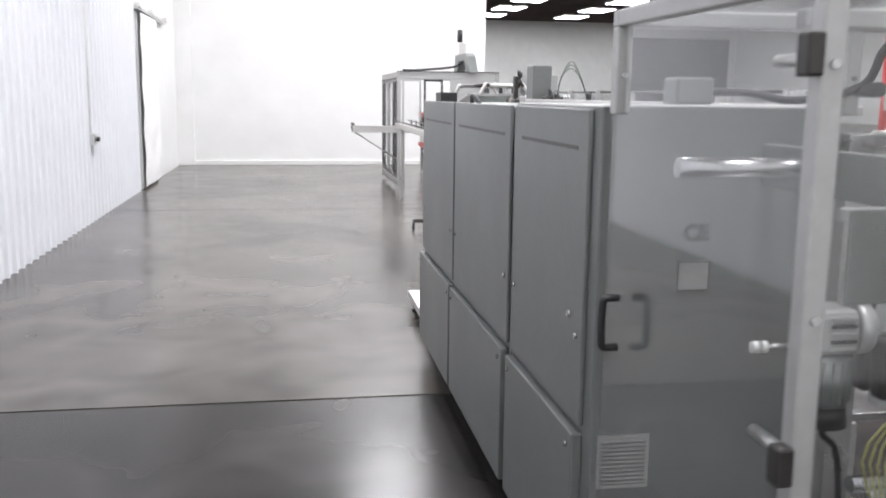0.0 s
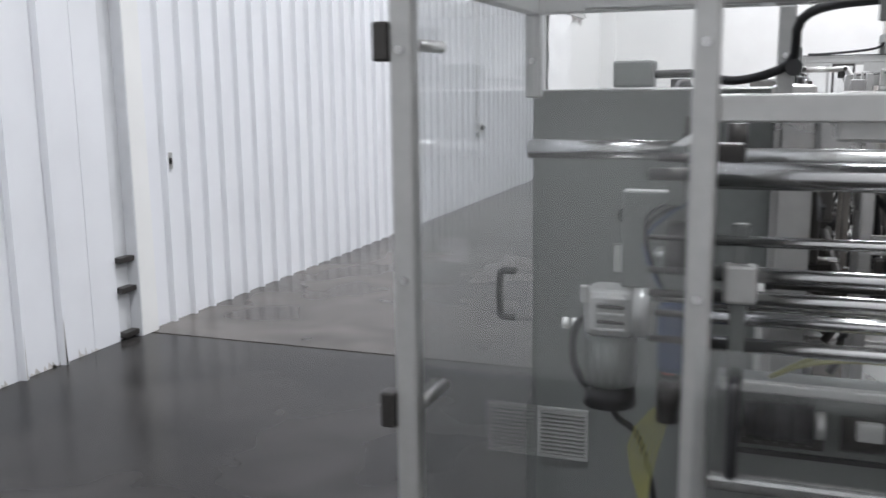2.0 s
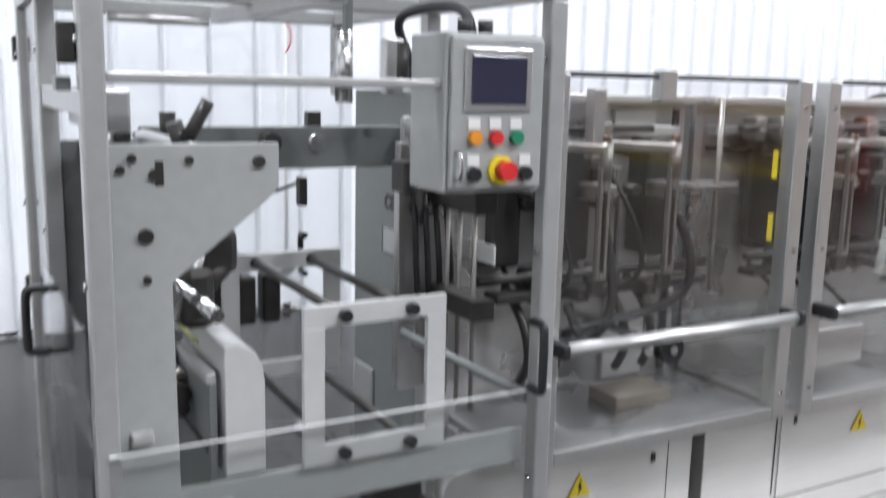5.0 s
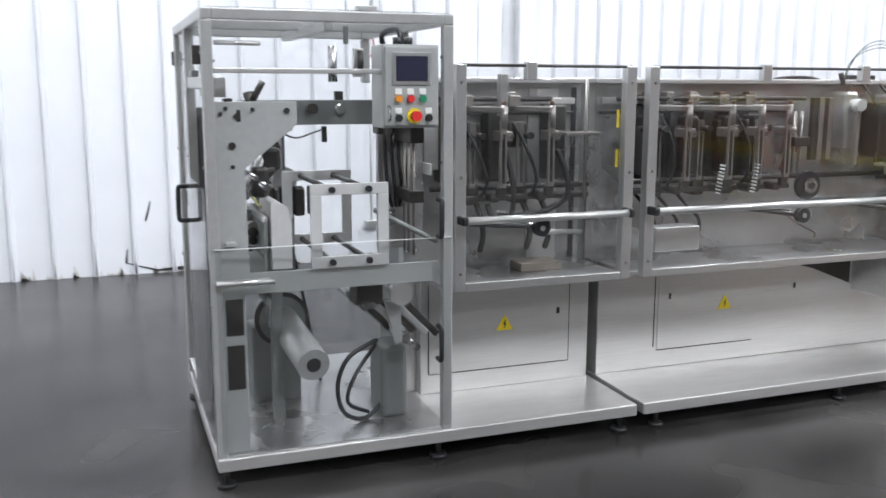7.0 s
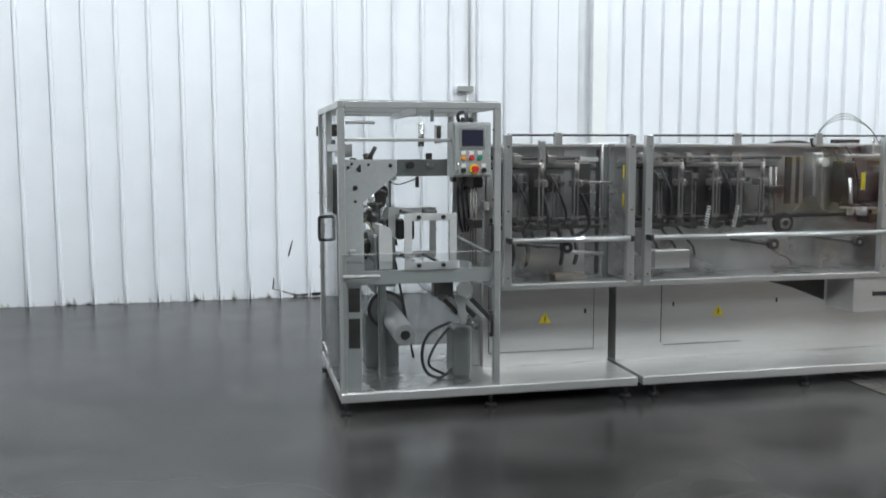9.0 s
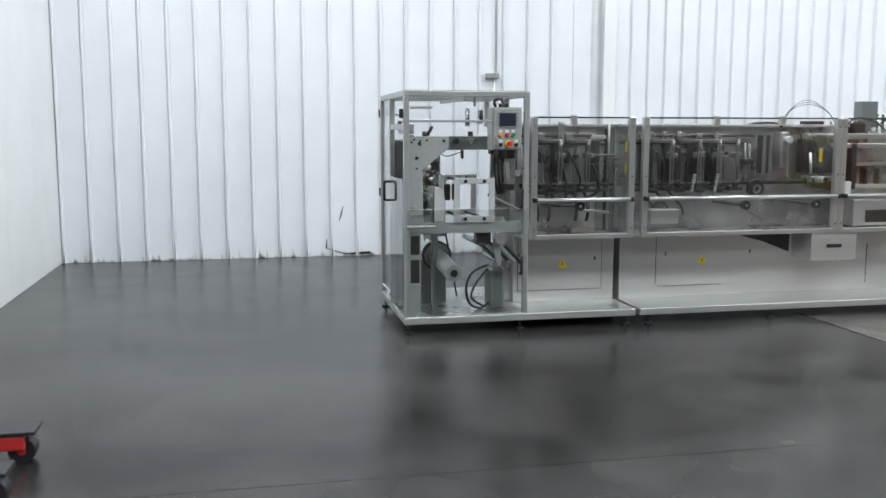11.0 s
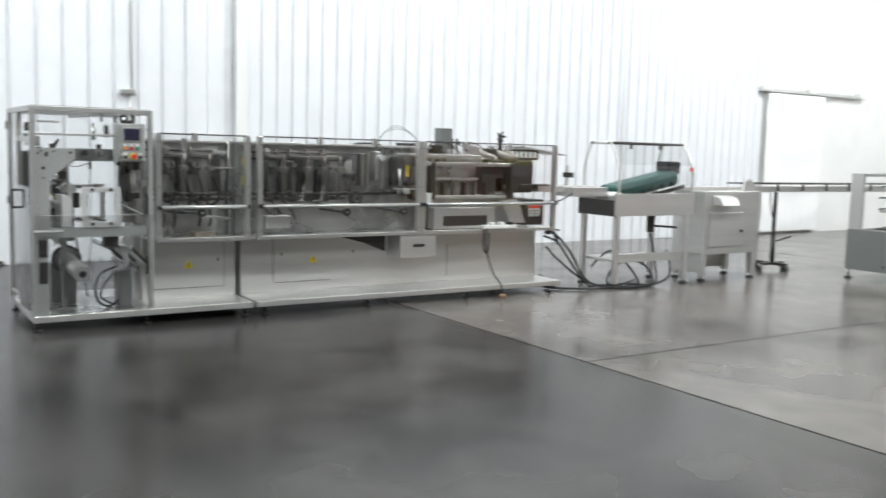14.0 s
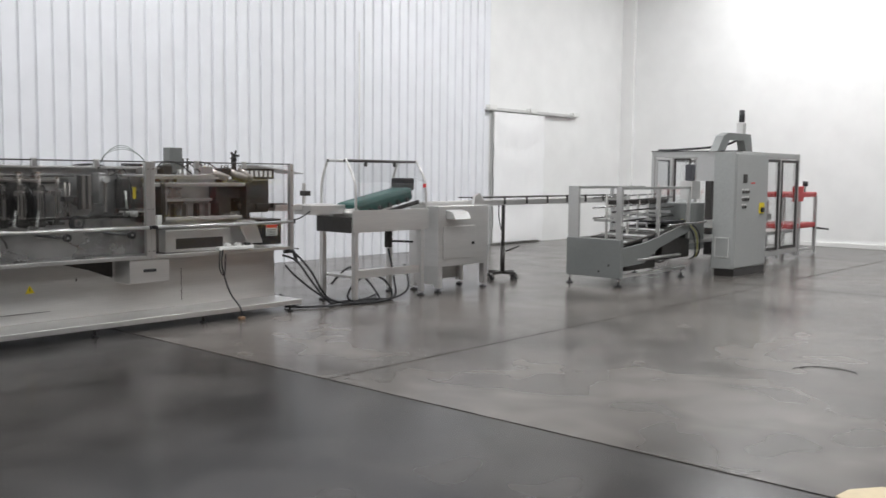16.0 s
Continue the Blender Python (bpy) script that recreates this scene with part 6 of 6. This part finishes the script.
card = solo("cardboard_sheet", b_poly([(8.67, 4.76), (8.685, 4.9), (8.8, 5.06), (9.1, 5.1), (9.25, 4.8), (8.85, 4.66)], "z", 0.001, 0.012), M_CREAM, "pale cream cardboard sheet lying on the floor", "cardboard")

# ---- shelf rack with boxes ----
rk = thing("shelf_rack", (7.7, -0.85, 0), "dark grey steel shelf rack with worn plywood decks", "shelf")
RX0, RX1, RY0, RY1 = 6.72, 8.62, -1.085, -0.565
for x in (RX0, RX1):
    for y, d in ((RY0, 1), (RY1, -1)):
        s_ = 1 if x == RX0 else -1
        p = part("upright", b_box(x - 0.003, x + 0.003, y, y + d * 0.045, 0, 2.35, 0.001, b_box(x, x + s_ * 0.045, y - 0.003, y + 0.003, 0, 2.35, 0.001)), M_RACK, rk)
        for k in range(14):
            z = 0.3 + 0.15 * k
            for dz in (0, 0.035):
                part("slot", b_box(x + s_ * 0.018, x + s_ * 0.03, y + 0.0032, y + 0.0045, z + dz, z + dz + 0.012, 0), M_WHITE, p)
for z in (0.3, 1.03, 1.55, 2.02):
    sh = part("shelf_beam", b_box(RX0, RX1, RY1 - 0.002, RY1 + 0.008, z - 0.09, z, 0.003), M_RACK_L, rk)
    part("shelf_beam", b_box(RX0, RX1, RY0 - 0.008, RY0 + 0.002, z - 0.09, z, 0.003), M_RACK_L, rk)
    for x in (RX0, RX1):
        part("shelf_beam", b_box(x - 0.006, x + 0.006, RY0, RY1, z - 0.09, z, 0.003), M_RACK_L, rk)
        s_ = 1 if x == RX0 else -1
        part("gusset", b_poly([(x, z - 0.09), (x + s_ * 0.13, z - 0.09), (x + s_ * 0.07, z - 0.115), (x + s_ * 0.04, z - 0.15), (x + s_ * 0.03, z - 0.2), (x, z - 0.22)], "y", RY1 - 0.004, RY1 + 0.004, None, 0), M_RACK, rk)
    dk = part("deck", b_box(RX0 + 0.01, RX1 - 0.01, RY0, RY1, z, z + 0.018, 0.003), M_WOOD, rk, "worn plywood deck")


def carton(x, y, z, sx, sy, sz, turn, label):
    e = thing("cardboard_box", (x, y, z), label, "box", "boxes on the rack")
    rt = Euler((0, 0, radians(turn)))
    P_box(e, "body", x - sx / 2, x + sx / 2, y - sy / 2, y + sy / 2, z, z + sz, M_CARD, "", 0.004, rt)
    P_box(e, "flap", x - sx / 2, x + sx / 2, y + 0.0, y + sy / 2 + 0.03, z + sz + 0.002, z + sz + 0.008, M_CARD, "", 0.002, Euler((radians(4), 0, radians(turn))))
    P_box(e, "paper_label", x - 0.05, x + 0.05, y + sy / 2 + 0.001, y + sy / 2 + 0.003, z + sz * 0.5, z + sz * 0.85, M_WHITE, "white paper label", 0, rt)
    P_box(e, "side_label", x - sx / 2 - 0.003, x - sx / 2 - 0.001, y - 0.05, y + 0.05, z + sz * 0.5, z + sz * 0.85, M_WHITE, "white paper label", 0, rt)
    P_box(e, "yellow_label", x + sx / 2 + 0.001, x + sx / 2 + 0.003, y + 0.02, y + 0.08, z + sz * 0.6, z + sz * 0.9, M_YELLOW, "yellow sticker", 0, rt)
    return e


carton(6.87, -0.73, 1.048, 0.17, 0.27, 0.12, 1, "brown cardboard box with a white label")
carton(6.87, -0.73, 1.18, 0.17, 0.26, 0.12, -2, "brown cardboard box stacked on another box")
carton(7.08, -0.745, 1.048, 0.22, 0.3, 0.26, 2, "larger brown cardboard box with white and yellow labels")
carton(7.36, -0.745, 1.048, 0.26, 0.3, 0.2, -2, "open brown cardboard box")
cr_ = thing("plastic_crate", (6.95, -0.86, 1.568), "dark grey plastic crate with a lid", "crate")
P_box(cr_, "body", 6.85, 7.02, -0.885, -0.605, 1.568, 1.82, M_RACK, "", 0.015)
P_box(cr_, "lid", 6.82, 7.05, -0.915, -0.575, 1.82, 1.84, M_RACK_L, "grey lid", 0.006)
P_box(cr_, "paper_label", 6.87, 6.92, -0.604, -0.602, 1.6, 1.7, M_WHITE, "white bar label", 0)
rb = thing("red_box", (7.2, -0.82, 1.568), "red printed carton with pale lettering bars", "box")
P_box(rb, "body", 7.08, 7.24, -0.87, -0.59, 1.568, 1.79, M_REDP, "", 0.004)
for k in range(3):
    P_box(rb, "end_bar", 7.241, 7.243, -0.72, -0.62, 1.61 + 0.05 * k, 1.63 + 0.05 * k, M_WHITE, "", 0)
    P_box(rb, "print_bar", 7.11, 7.19, -0.589, -0.587, 1.61 + 0.05 * k, 1.63 + 0.05 * k, M_WHITE, "", 0)
tb = thing("purple_bag", (7.12, -0.78, 1.318), "dark purple plastic bag on a cardboard box", "bag")
bmm = bmesh.new()
bmesh.ops.create_icosphere(bmm, subdivisions=3, radius=1, matrix=Matrix.LocRotScale((7.12, -0.78, 1.4), None, (0.1, 0.11, 0.1)))
for v in bmm.verts:
    n_ = noise.noise(v.co * 9)
    v.co += (v.co - Vector((7.12, -0.78, 1.4))) * 0.35 * n_
    v.co.z = max(v.co.z, 1.319)
part("sack", bmm, node_mat("purple_film", (0.05, 0.02, 0.09), 0.3, grain=0.2), tb)

# ---- pallet jack ----
pj = thing("pallet_jack", (4.56, -1.6, 0), "red pallet jack with black-topped forks", "pallet jack")
for x in (4.3, 4.84):
    fk = P_box(pj, "fork", x - 0.08, x + 0.08, -2.0, -0.95, 0.075, 0.145, M_RED, "red fork", 0.008)
    part("fork_top", b_box(x - 0.085, x + 0.085, -2.0, -0.9, 0.147, 0.165, 0.004), M_BLACK, fk)
    part("roller", b_cyl((x - 0.045, -0.97, 0.062), (x + 0.045, -0.97, 0.062), 0.062, 24), M_BLACK, fk, "black load roller")
    part("roller_hub", b_cyl((x - 0.047, -0.97, 0.062), (x + 0.047, -0.97, 0.062), 0.02, 14), M_RED, fk)
part("yellow_tag", b_box(4.381, 4.383, -1.5, -1.4, 0.09, 0.13, 0), M_YELLOW, pj)
P_box(pj, "head", 4.24, 4.9, -2.05, -2.0, 0.06, 0.5, M_RED, "red pump head frame", 0.02)
P_cyl(pj, "steer_wheel", (4.53, -1.93, 0.06), (4.61, -1.93, 0.06), 0.06, M_BLACK, "", 20)

# ---- far hall stock racks ----
def pallet_rack(x, y):
    e = thing("pallet_rack", (x, y, 0), "red and yellow pallet rack with stacked cartons", "rack", "far pallet racks")
    for dx in (0, 2.7):
        for dy in (0, 0.9):
            P_box(e, "upright", x + dx, x + dx + 0.09, y + dy, y + dy + 0.09, 0, 3.4, M_RED)
        for k in range(4):
            P_box(e, "brace", x + dx + 0.03, x + dx + 0.06, y + 0.09, y + 0.9, 0.4 + k * 0.8, 0.45 + k * 0.8, M_RED)
    for z in (0.3, 1.3, 2.4):
        for dy in (0.0, 0.9):
            P_box(e, "beam", x + 0.09, x + 2.7, y + dy, y + dy + 0.06, z, z + 0.11, M_YELLOW if z < 2 else M_ORANGE)
        for k in range(3):
            P_box(e, "carton", x + 0.15 + k * 0.85, x + 0.9 + k * 0.85, y + 0.05, y + 0.85, z + 0.11, z + 0.5 + 0.1 * k, M_CARD)
    return e


pr = pallet_rack(9.6, 13.0)
copy_thing(pr, pose(13.2, 17.5, 0))
copy_thing(pr, pose(12.8, 13.0, 0))

# ---- wear along the wall foot ----
gr = bmesh.new()
for k in range(260):
    rib = SY + 0.03 + 0.316 * random.randrange(20)
    tall = random.random() < 0.35
    y = rib - 0.012 + random.uniform(0, 0.01) if tall else random.uniform(SY + 0.05, 4.3)
    h = random.uniform(0.05, 0.3) if tall else 0.02 + 0.09 * random.random() ** 3
    wd = random.uniform(0.004, 0.014) if tall else random.uniform(0.01, 0.06)
    b_poly([(y, 0.001), (y + wd, 0.001), (y + wd * 0.6, h * 0.5), (y + wd * 0.2, h)], "x", WX + 0.0365 if tall else WX + 0.0005, WX + 0.0375 if tall else WX + 0.002, gr, 0)
tagged(solo("wall_grime", gr, M_DIRT, "grey grime flakes along the wall foot", "grime", "stuff"))
ck = bmesh.new()
b_poly([(1.225, 0.44), (1.25, 0.52), (1.272, 0.62), (1.264, 0.62), (1.238, 0.54), (1.218, 0.46)], "x", WX + 0.0005, WX + 0.004, ck, 0)
b_poly([(1.04, 0.1), (1.06, 0.22), (1.068, 0.22), (1.06, 0.1), (1.3, 0.03), (1.5, 0.045), (1.6, 0.05), (1.62, 0.02), (1.5, 0.012), (1.3, 0.014)], "x", WX + 0.0005, WX + 0.004, ck, 0)
solo("wall_tear", ck, M_DARK, "dark torn edge in the wall sheet", "damage", "stuff")
